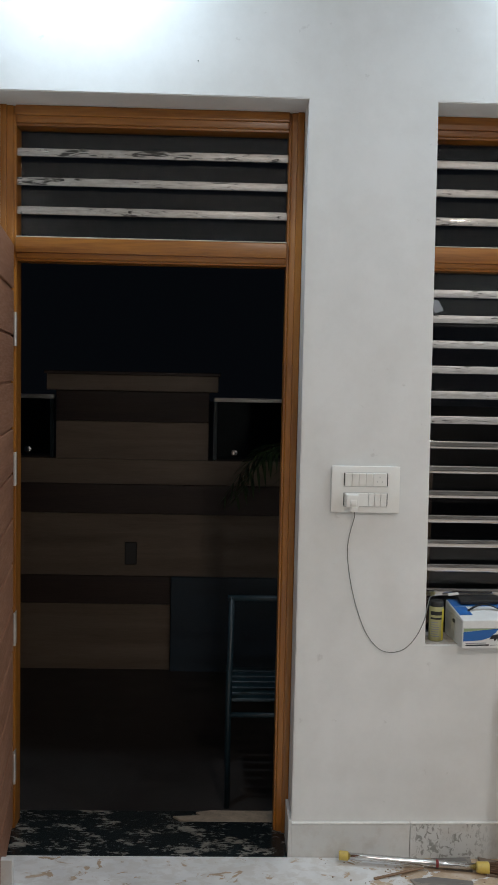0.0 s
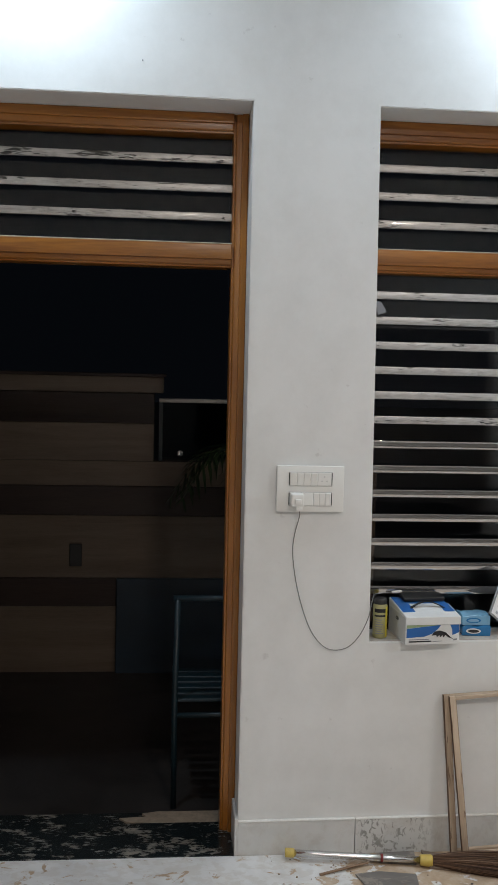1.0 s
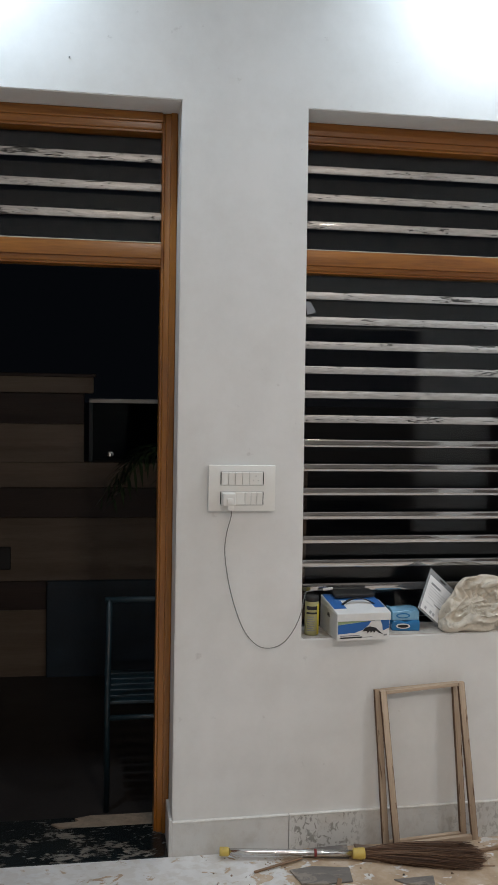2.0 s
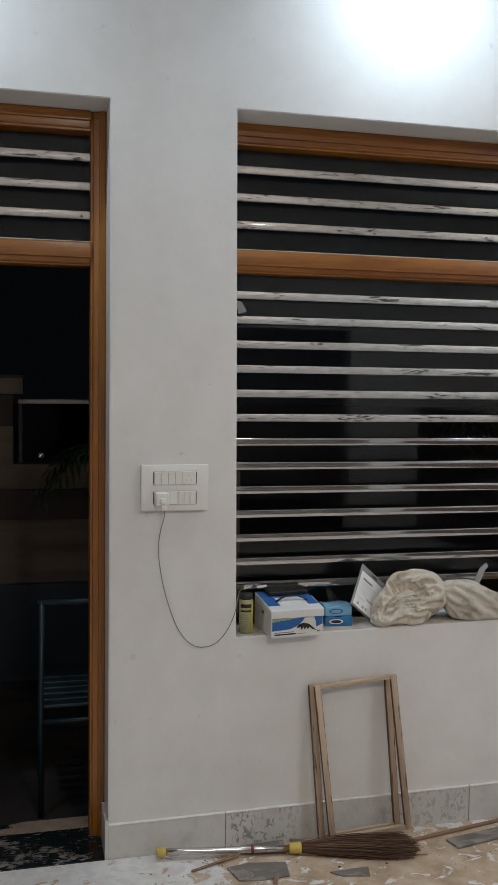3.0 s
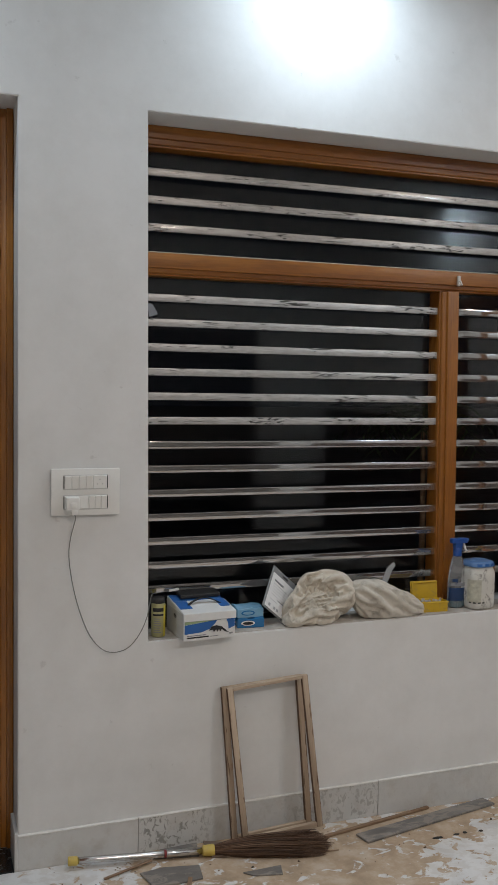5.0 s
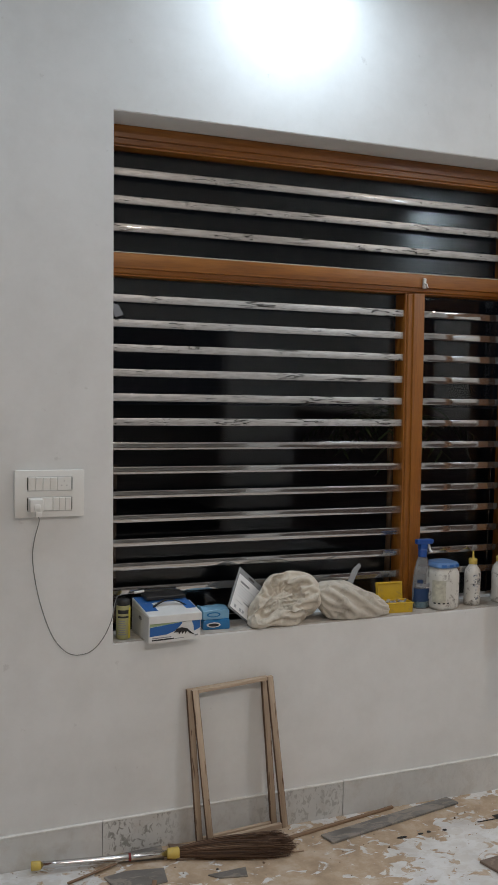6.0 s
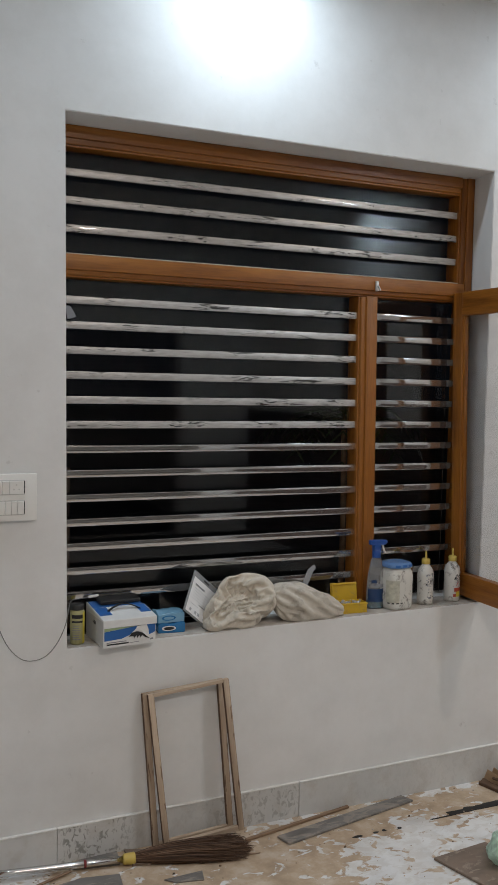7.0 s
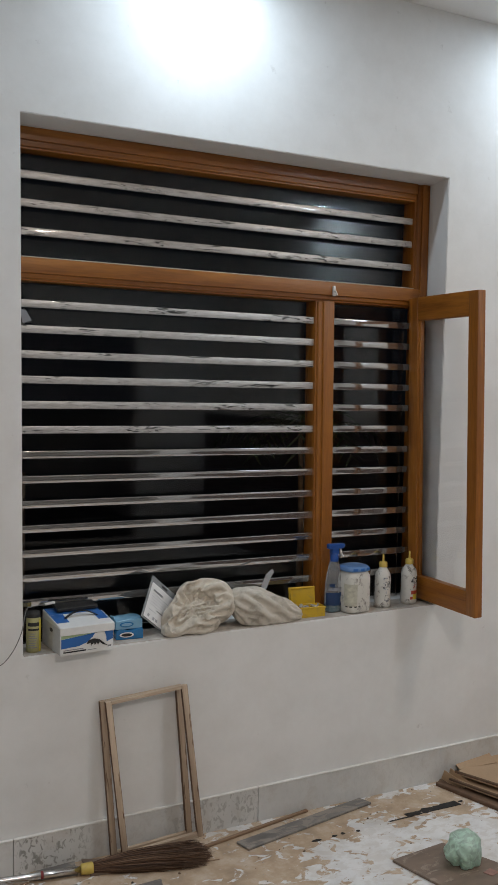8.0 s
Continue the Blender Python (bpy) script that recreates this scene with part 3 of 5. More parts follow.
BROWN_TILE = smeared("dusty_brown_tile", (0.19, 0.14, 0.105), (0.34, 0.28, 0.23), 0.57)
CARD = surface("cardboard", (0.42, 0.29, 0.18), 0.85, vary=0.1, coarse=8, relief=0.3)
CARD_EDGE = surface("cardboard_edge", (0.15, 0.09, 0.055), 0.9, vary=0.2, coarse=40)
TAR = surface("black_residue", (0.015, 0.014, 0.013), 0.6, vary=0.4, coarse=40, relief=0.6)
FIBRE = bristle_mat()
TUBE_STEEL = surface("handle_steel", (0.62, 0.62, 0.62), 0.2, 1.0, vary=0.12, coarse=12)
RED_TAPE = surface("red_tape", (0.20, 0.02, 0.02), 0.5)
RAIL_STEEL = surface("rail_steel", (0.35, 0.35, 0.34), 0.35, 1.0, vary=0.15)
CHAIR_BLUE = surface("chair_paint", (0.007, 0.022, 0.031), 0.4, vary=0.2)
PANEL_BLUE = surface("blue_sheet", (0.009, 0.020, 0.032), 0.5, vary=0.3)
FROND = surface("palm_leaf", (0.03, 0.06, 0.02), 0.45, vary=0.4, coarse=10)
CABLE = surface("cable_grey", (0.20, 0.20, 0.19), 0.5)


def decal(points, material, parent, name="print", y=0.0, depth=0.0008, label=""):
    """A flat printed patch on a face that looks to -y; points in x, z."""
    bm = plate(points, 0.0, depth)
    moved(bm, Matrix(((1, 0, 0, 0), (0, 0, -1, y), (0, 1, 0, 0), (0, 0, 0, 1))))
    bmesh.ops.recalc_face_normals(bm, faces=bm.faces)
    return part(name, bm, material, parent, label)


def wrap(r, z0, z1, a0, a1, material, parent, name="label", thick=0.0006, label="", rf=None, sq=None):
    """A curved patch round an upright axis; angles in degrees, -90 faces -y. rf: radius by height."""
    n = max(2, int(abs(a1 - a0) / 7))
    k = max(1, int((z1 - z0) / 0.012)) if rf else 1
    bm = bmesh.new()
    grid = []
    for s in (0.0, thick):
        for q in range(k + 1):
            z = z0 + (z1 - z0) * q / k
            rr = (rf(z) if rf else r) + s
            row = []
            for i in range(n + 1):
                a = radians(a0 + (a1 - a0) * i / n)
                f = 1.0 if sq is None else (abs(math.cos(a)) ** sq + abs(math.sin(a)) ** sq) ** (-1 / sq)
                row.append(bm.verts.new((rr * f * math.cos(a), rr * f * math.sin(a), z)))
            grid.append(row)
    outer = grid[k + 1:]
    inner = grid[:k + 1]
    for g in (inner, outer):
        for lo, hi in zip(g, g[1:]):
            for i in range(n):
                bm.faces.new((lo[i], lo[i + 1], hi[i + 1], hi[i]))
    for i in range(n):
        bm.faces.new((inner[0][i], inner[0][i + 1], outer[0][i + 1], outer[0][i]))
        bm.faces.new((inner[-1][i], inner[-1][i + 1], outer[-1][i + 1], outer[-1][i]))
    for q in range(k):
        for i in (0, n):
            bm.faces.new((inner[q][i], inner[q + 1][i], outer[q + 1][i], outer[q][i]))
    bmesh.ops.recalc_face_normals(bm, faces=bm.faces)
    return part(name, bm, material, parent, label)


def squared(bm, n):
    for v in bm.verts:
        r = math.hypot(v.co.x, v.co.y)
        if r > 1e-6:
            c, s = abs(v.co.x) / r, abs(v.co.y) / r
            f = (c ** n + s ** n) ** (-1 / n)
            v.co.x *= f
            v.co.y *= f
    return bm


# ---- ceiling downlights, and a ring for the added fill lamp ----
first = None
for lx, ly, watts, tint, size in DOWNLIGHTS_AND_FILL:
    if first is None:
        first = thing("downlight", "round white recessed ceiling downlight, switched on; one copy rings the added fill lamp", "light", pose(lx, ly, CEIL), "ceiling downlights")
        part("trim_ring", lathe([(0.062, -0.001), (0.062, -0.008), (0.070, -0.010), (0.080, -0.006), (0.082, -0.001)], 40, False), WHITE_PLASTIC, first)
    else:
        copy_thing(first, pose(lx, ly, CEIL)).scale = (max(1.0, size / 0.115),) * 2 + (1.0,)

# ---- door leaf, threshold ----
LZ0, LZ1 = 0.03, 2.228
leaf = part("door_leaf", box(-0.036, -0.004, -1.0, 0.0, LZ0, LZ1, 0.002, 1), LEAF, door, "brown veneered leaf with grooved boards")
leaf.matrix_world = pose(DX0 + 0.049, YF - 0.006, 0, 0, 0, 8.0)
rows = 13
for i in range(rows):
    z0 = LZ0 + (LZ1 - LZ0) * i / rows
    part("plank", box(-0.006, 0.004, -0.998, -0.002, z0 + 0.004, z0 + (LZ1 - LZ0) / rows - 0.004, 0.003, 1), LEAF, leaf)
for z in (1.916, 1.398, 0.792, 0.255):
    part("hinge", merge(box(DX0 + 0.0555, DX0 + 0.058, YF - 0.006, YF + 0.030, z - 0.062, z + 0.062), box(DX0 + 0.0535, DX0 + 0.0575, YF - 0.0045, YF - 0.001, z - 0.062, z + 0.062, 0.001, 1),
                        moved(lathe([(0.006, -0.062), (0.006, 0.062)], 12), pose(DX0 + 0.059, YF - 0.010, z))), HINGE, door, "steel butt hinge")
tagged(part("threshold", box(DX0 + 0.002, -0.013, -0.0135, 0.243, -0.09, 0.003, 0.002, 1), BLACK_STONE), "black marble threshold smeared with dried pale slurry", "threshold", "", "structure")
tagged(part("outer_step", box(DX0 + 0.002, -0.002, 0.246, 0.36, -0.09, -0.012, 0.003, 1), BLACK_STONE), "black stone outer step with slurry smears", "step", "", "structure")
tagged(part("sand_bed", plate([(-0.42, 0.27), (-0.30, 0.255), (-0.01, 0.258), (-0.008, 0.352), (-0.2, 0.35), (-0.30, 0.352), (-0.36, 0.335), (-0.34, 0.31), (-0.45, 0.30)], -0.0118, -0.004), SAND), "strip of sandy cement left on the step", "cement", "", "structure")
offcut = thing("stone_offcut", "pale cream stone offcut standing by the door leaf", "stone", pose(-0.955, -0.27, 0.0))
part("slab", box(-0.10, 0.0, -0.012, 0.012, 0.0, 0.13, 0.002, 1), STONE, offcut)

# ---- window details ----
part("latch", merge(box(-0.007, 0.007, -0.012, 0.0, -0.022, 0.022, 0.002, 1), moved(tube([(0, -0.010, 0.0), (0, -0.022, -0.004), (0.006, -0.024, -0.02)], 0.004, 8), pose(0, 0, 0))), HINGE, win, "small steel catch").location = (MX0 + 0.075, YF, 2.213)
part("stay_knob", lathe([(0.006, 0.0), (0.007, 0.006), (0.004, 0.012)], 12), HINGE, casement).matrix_local = pose(0.0205, -CW + 0.03, 2.07, 0, 90, 0)
scrap = thing("tape_scrap", "scrap of pale torn film stuck to a grille bar", "scrap", pose(0.520, BAR_Y - 0.001, 2.035))
decal([(-0.022, 0.028), (0.0, 0.024), (0.022, -0.013), (-0.012, -0.025)], PRINT_GREY, scrap, "film", 0.0, 0.001)

# ---- wall fittings ----
board = thing("switch_board", "white modular switch board on the plaster wall", "switch", pose(0.234, -0.007, 1.366))
# Inset grey block, added to draw a dark shadow line round the plate.
part("back_box", box(-0.119, 0.119, 0.0, 0.0068, -0.0805, 0.0805), DIM_PLASTIC, board, "grey inset back, added for a shadow line round the plate")
part("plate", box(-0.122, 0.122, -0.014, 0.0, -0.0835, 0.0835, 0.004), WHITE_PLASTIC, board)
for rz, kinds in ((0.036, (1, 1, 1, 1, 2)), (-0.036, (2, 2, 1, 1, 1))):
    tray = part("module_tray", box(-0.079, 0.079, -0.0155, -0.0139, rz - 0.0265, rz + 0.0265, 0.001, 1), DIM_PLASTIC, board, "recessed module tray")
    for ex in (-0.0775, 0.0775):
        part("end_slit", box(ex - 0.0013, ex + 0.0013, -0.0162, -0.0150, rz - 0.022, rz + 0.022), DARK, tray, "dark end slit")
    x = -0.075
    for k in kinds:
        w = 0.150 / 7 * (k if k == 2 else 1.0) * (7 / sum(kinds)) - 0.001
        if k == 1:
            part("switch", moved(box(-w / 2, w / 2, -0.005, 0.0, -0.0235, 0.0235, 0.0015, 1), pose(x + w / 2, -0.0158, rz, 5, 0, 0)), WHITE_PLASTIC, tray)
        else:
            part("socket", merge(box(x, x + w, -0.019, -0.0156, rz - 0.0235, rz + 0.0235, 0.0015, 1)), WHITE_PLASTIC, tray)
            if rz > 0:
                for hx, hz in ((0.0, 0.009), (-0.009, -0.007), (0.009, -0.007)):
                    part("pin_hole", moved(lathe([(0.0028, 0), (0.0028, 0.0006)], 10), pose(x + w / 2 + hx, -0.0190, rz + hz, 90, 0, 0)), DIM_PLASTIC, tray)
        x += w + 0.001
charger = thing("phone_charger", "white phone charger with thin grey cable plugged in", "charger", pose(0.187, -0.027, 1.330))
part("adapter", merge(box(-0.026, 0.020, -0.034, 0.0, -0.024, 0.022, 0.006, 3), box(-0.012, 0.010, -0.040, -0.030, -0.016, 0.004, 0.004, 2)), WHITE_PLASTIC, charger)
part("plug_cap", box(-0.008, 0.014, -0.036, -0.018, -0.040, -0.022, 0.003, 2), WHITE_PLASTIC, charger)
run = [(0.003, -0.027, -0.038), (0.006, -0.02, -0.06), (-0.006, 0.008, -0.13), (-0.010, 0.016, -0.20), (0.004, 0.017, -0.30), (0.030, 0.017, -0.40), (0.065, 0.017, -0.487), (0.110, 0.017, -0.542), (0.155, 0.017, -0.558),
       (0.205, 0.015, -0.545), (0.245, 0.008, -0.498), (0.272, 0.002, -0.435), (0.290, 0.03, -0.385), (0.315, 0.10, -0.372), (0.345, 0.145, -0.378), (0.395, 0.150, -0.374)]
part("cable", tube(spline(run, 8), 0.0017, 8), CABLE, charger)
part("cable_plug", moved(box(0.0, 0.040, -0.006, 0.006, -0.004, 0.004, 0.002, 2), pose(0.393, 0.150, -0.374, 0, -6, 4)), WHITE_PLASTIC, charger)
nail = thing("wall_nail", "small dark nail driven into the white wall", "nail", pose(-0.388, 0.0, 2.841, 70, 0, 12))
part("shank", lathe([(0.0012, -0.003), (0.0012, 0.003), (0.0026, 0.0033), (0.0026, 0.0045)], 10), PRINT_GREY, nail)

bm = box(0.478, WX1 - 0.003, 0.0035, YF - 0.002, 0.0, 0.003)
bmesh.ops.subdivide_edges(bm, edges=bm.edges[:], cuts=6, use_grid_fill=True)
for v in bm.verts:
    if v.co.y < 0.01:
        v.co.y += 0.004 * noise.noise(v.co * 22) + 0.003
    v.co.z += sill_z(v.co.x) + 0.0002
part("window_sill", bm, SILL, win, "dirty cement sill")

# ---- things on the window sill ----
def on_sill(x, y, rz=0.0, lift=0.0):
    return pose(x, y, sill_z(x) + 0.0036 + lift, 0, 0, rz)


can = thing("spray_can", "small black-capped tin with yellow and olive label", "can", on_sill(0.521, 0.052))
part("body", lathe([(0.024, 0.0), (0.0265, 0.002), (0.0265, 0.122), (0.024, 0.126), (0.024, 0.128)], 32), CAN_LABEL, can)
part("cap", lathe([(0.0245, 0.128), (0.0250, 0.130), (0.0250, 0.146), (0.022, 0.149)], 32), DARK, can, "black cap")
wrap(0.0266, 0.004, 0.120, -55, 70, CAN_YELLOW, can, "label", label="bright yellow label side")
wrap(0.0266, 0.098, 0.112, -150, -56, PRINT_BLACK, can, "stripe")
wrap(0.0266, 0.082, 0.089, -150, -56, PRINT_BLACK, can, "stripe")
for i in range(7):
    wrap(0.0266, 0.018 + i * 0.0085, 0.021 + i * 0.0085, -142, -76 - (i * 13) % 17, PRINT_GREY, can, "text_bar")

CB = (0.205, 0.205, 0.100, 0.128)
carton = thing("glove_carton", "white and blue cardboard carton with flap lid and carry handle", "box", on_sill(0.592, -0.058, 4.0))
bm = bmesh.new()
w, d, h0, h1 = CB
co = [(0, 0, 0), (w, 0, 0), (w, d, 0), (0, d, 0), (0, 0, h0), (w, 0, h0), (w, d, h1), (0, d, h1)]
vs = [bm.verts.new(c) for c in co]
for f in ((3, 2, 1, 0), (4, 5, 6, 7), (0, 1, 5, 4), (1, 2, 6, 5), (2, 3, 7, 6), (3, 0, 4, 7)):
    bm.faces.new([vs[i] for i in f])
bmesh.ops.bevel(bm, geom=bm.edges[:], offset=0.002, segments=2, affect="EDGES")
part("body", bm, CARTON, carton)
# The side gets less light; its shade is painted on as a greyer panel.
part("side_panel", box(-0.0008, 0.0, 0.004, d - 0.004, 0.003, h0 - 0.003), CARTON_SHADED, carton, "side panel with its shade put in as greyer white")
tilt = Matrix.Rotation(math.atan2(h1 - h0, d), 4, "X")
lid = part("lid", merge(moved(box(-0.002, w + 0.002, -0.004, d * 0.62, 0.001, 0.004, 0.001, 1), Matrix.Translation((0, 0, h0)) @ tilt), box(-0.002, w + 0.002, -0.005, -0.0015, h0 - 0.026, h0 + 0.0025, 0.001, 1)), CARTON, carton, "white cardboard flap lid")
part("lid_print", moved(box(0.004, w - 0.004, d * 0.64, d - 0.004, 0.001, 0.002), Matrix.Translation((0, 0, h0)) @ tilt), PRINT_BLUE, carton)
arch = [(w * (0.22 + 0.62 * i / 14), d * 0.40 + 0.012 * math.sin(i / 14 * math.pi), h0 + 0.016 + 0.020 * math.sin(i / 14 * math.pi)) for i in range(15)]
for lx0, lx1 in ((0.002, 0.050), (w - 0.042, w - 0.002)):
    part("lid_print", moved(box(lx0, lx1, d * 0.22, d * 0.60, 0.0042, 0.0050), Matrix.Translation((0, 0, h0)) @ tilt), PRINT_BLUE, carton)
grip = merge(*[moved(box(-0.0075, 0.0075, -0.006, 0.006, -0.0012, 0.0012), Matrix.Translation(p) @ Matrix.Rotation(-math.cos(i / 14 * math.pi) * 0.35, 4, "Y")) for i, p in enumerate(arch)])
part("handle", grip, DARK, carton, "dark plastic carry handle")
decal([(0.003, 0.026), (0.070, 0.030), (0.100, 0.040), (0.122, 0.058), (0.132, 0.072), (0.003, 0.060)], PRINT_BLUE, carton)
decal([(0.003, 0.061), (0.132, 0.0725), (0.132, 0.0745), (0.003, 0.0745)], PRINT_GREEN, carton)
decal([(0.178, 0.034), (0.203, 0.044), (0.203, 0.0745), (0.168, 0.0745), (0.176, 0.055)], PRINT_BLUE, carton)
decal([(0.098, 0.034), (0.108, 0.048), (0.128, 0.052), (0.150, 0.046), (0.170, 0.028), (0.182, 0.020), (0.162, 0.026), (0.150, 0.036), (0.143, 0.026), (0.139, 0.037), (0.131, 0.026), (0.127, 0.037), (0.118, 0.026), (0.115, 0.036)], PRINT_BLACK, carton, "print", -0.0018)
decal([(0.138 + 0.018 * math.cos(a * math.tau / 20), 0.079 + 0.0065 * math.sin(a * math.tau / 20)) for a in range(20)], PRINT_BLACK, carton, "finger_hole", -0.0018)
for bx0, bx1, bz, bh in ((0.012, 0.088, 0.0175, 0.0028), (0.012, 0.098, 0.009, 0.005), (0.103, 0.138, 0.0105, 0.002), (0.182, 0.195, 0.014, 0.006)):
    decal([(bx0, bz), (bx1, bz + 0.001), (bx1, bz + bh + 0.001), (bx0, bz + bh)], PRINT_BLACK if bz < 0.01 else PRINT_GREY, carton, "text_bar")
part("hand_hole", moved(lathe([(0.011, 0), (0.011, 0.0008)], 20), Matrix.Translation((0.0, 0.10, 0.075)) @ Matrix.Rotation(radians(-90), 4, "Y") @ Matrix.Diagonal((0.7, 1.6, 1, 1))), DARK, carton)

slab_phone = thing("black_tray", "flat glossy black tray lying on the carton", "tray", Matrix.Translation((0.628, 0.112, sill_z(0.63) + 0.132)) @ Matrix.Rotation(radians(5), 4, "Z") @ Matrix.Rotation(radians(8), 4, "X"))
part("tray", box(-0.012, 0.150, -0.028, 0.035, 0.0, 0.014, 0.004, 3), DARK, slab_phone)

for k, lift in enumerate((0.0, 0.0395)):
    pk = thing("wipes_pack", "small blue plastic pack of wipes" if k == 0 else "pale blue plastic pack of wipes lying on another", "pack", on_sill(0.838, 0.052, -6 + 5 * k, lift), "packs of wipes")
    bm = box(0.0, 0.108, 0.0, 0.085, 0.0, 0.038, 0.005, 3)
    bmesh.ops.subdivide_edges(bm, edges=[e for e in bm.edges if e.calc_length() > 0.03], cuts=6, use_grid_fill=True)
    for v in bm.verts:
        v.co.z = max(0.0, v.co.z + 0.008 * noise.noise(v.co * 42 + Vector((k * 9, 0, 0))) * (v.co.z / 0.038))
        v.co.y += 0.003 * noise.noise(v.co * 45 + Vector((0, 5, k * 3)))
    part("wrapper", bm, PACK_BLUE if k == 0 else PACK_PALE, pk)
    decal([(0.042 + 0.028 * math.cos(a * math.tau / 20), 0.020 + 0.010 * math.sin(a * math.tau / 20)) for a in range(20)], CARTON if k == 0 else PACK_BLUE, pk, "print", -0.0025, 0.0012)
    decal([(0.042 + 0.021 * math.cos(a * math.tau / 20), 0.020 + 0.006 * math.sin(a * math.tau / 20)) for a in range(20)], PRINT_BLACK if k == 0 else PACK_PALE, pk, "print", -0.0038, 0.0012)

# a card in a clear sleeve, leaning in the crook of the first bag
ax = Vector((0.129, 0.070, -0.109)).normalized()
az = Vector((0.093, 0.085, 0.119))
az = (az - ax * az.dot(ax)).normalized()
ay = az.cross(ax)
lean = Matrix((ax, ay, az)).transposed().to_4x4()
sleeve = thing("sleeved_leaflet", "printed white card in clear sleeve leaning on cloth bag", "leaflet", Matrix.Translation((0.932, 0.030, 0.902)) @ lean @ Matrix.Diagonal((1.33, 1, 1.13, 1)))
part("sleeve", box(0.0, 0.136, -0.003, 0.003, -0.002, 0.152, 0.002, 2), SLEEVE, sleeve)
part("card", box(0.006, 0.130, -0.0045, -0.0032, 0.004, 0.130), PAPER, sleeve, "white printed card")
part("hang_slot", box(0.055, 0.085, -0.0045, -0.0032, 0.138, 0.144), DARK, sleeve)
for i, (x0, x1, hh) in enumerate(((0.020, 0.070, 0.007), (0.020, 0.110, 0.0014), (0.020, 0.098, 0.0014), (0.020, 0.112, 0.0014), (0.020, 0.090, 0.0014), (0.020, 0.105, 0.0014), (0.060, 0.095, 0.004), (0.020, 0.060, 0.0014))):
    decal([(x0, 0.104 - i * 0.0095), (x1, 0.104 - i * 0.0095), (x1, 0.104 - i * 0.0095 + hh), (x0, 0.104 - i * 0.0095 + hh)], PRINT_GREY if hh > 0.003 else PRINT_FAINT, sleeve, "text_bar", -0.0045, 0.0005)
for x0 in (0.022, 0.050, 0.066, 0.098):
    decal([(x0, 0.012), (x0 + 0.010, 0.012), (x0 + 0.010, 0.022), (x0, 0.022)], PRINT_FAINT, sleeve, "icon", -0.0045, 0.0005)


def bag_mesh(shape, folds, soft, nu=110, nv=70):
    """A limp cloth bag: shape(u, v) gives the smooth outline, folds(direction, point) pushes creases in and out."""
    bm = bmesh.new()
    rows_ = []
    for j in range(nv + 1):
        b = math.pi * j / nv
        row = []
        for i in range(nu):
            a = math.tau * i / nu
            d_ = Vector((math.cos(a) * math.sin(b), math.sin(a) * math.sin(b), -math.cos(b)))
            p = shape(d_)
            p = p + d_ * folds(d_, p)
            p.z = max(0.0, p.z)
            row.append(bm.verts.new(p))
        rows_.append(row)
    for lo, hi in zip(rows_, rows_[1:]):
        for i in range(nu):
            k = (i + 1) % nu
            bm.faces.new((lo[i], lo[k], hi[k], hi[i]))
    bmesh.ops.remove_doubles(bm, verts=bm.verts, dist=0.0002)
    for _ in range(soft):
        bmesh.ops.smooth_vert(bm, verts=bm.verts, factor=0.5, use_axis_x=True, use_axis_y=True, use_axis_z=True)
    bmesh.ops.recalc_face_normals(bm, faces=bm.faces)
    return bm


def crumple(p0, around, along, bend, tether, steps, seed, reach=0.03):
    """Cloth with more stuff in it than its outline needs buckles into folds. p0: rows of rings; around, along: how much longer the cloth is
    than the outline, for each row; bend: stiffness; tether: how hard the filling holds the cloth out."""
    q = np.random.default_rng(seed)
    p = p0 + q.normal(0.0, 0.0012, p0.shape)
    gap = lambda a, b: np.linalg.norm(b - a, axis=-1, keepdims=True)
    shift = lambda a, k: np.roll(a, -k, axis=1)
    ru = gap(p0, shift(p0, 1)) * around[:, None, None]
    rv = gap(p0[:-1], p0[1:]) * along[:-1, None, None]
    rd = np.sqrt(ru[:-1] ** 2 + rv ** 2)
    links = []
    for k, rest, w in ((1, ru, 0.5), (2, ru + shift(ru, 1), bend), (4, sum(shift(ru, m) for m in range(4)) * 0.97, bend * 0.5)):
        links.append((0, k, rest, w))
    links += [(1, 0, rv, 0.5), (2, 0, rv[:-1] + rv[1:], bend), (1, 1, rd, 0.3), (1, -1, rd, 0.3)]
    for _ in range(steps):
        add = np.zeros_like(p)
        for r, k, rest, w in links:
            a, b = (p, shift(p, k)) if r == 0 else (p[:-r], shift(p[r:], k))
            d = b - a
            ln = np.linalg.norm(d, axis=-1, keepdims=True) + 1e-9
            c = d * (0.5 * w * (ln - rest) / ln)
            if r == 0:
                add += c - np.roll(c, k, axis=1)
            else:
                add[:-r] += c
                add[r:] -= np.roll(c, k, axis=1)
        p = p + add * 0.42
        off = p - p0
        far = np.linalg.norm(off, axis=-1, keepdims=True)
        p = p0 + off * np.minimum(1.0, reach / (far + 1e-9)) * (1.0 - tether)
        p[..., 2] = np.maximum(p[..., 2], 0.0)
    return p


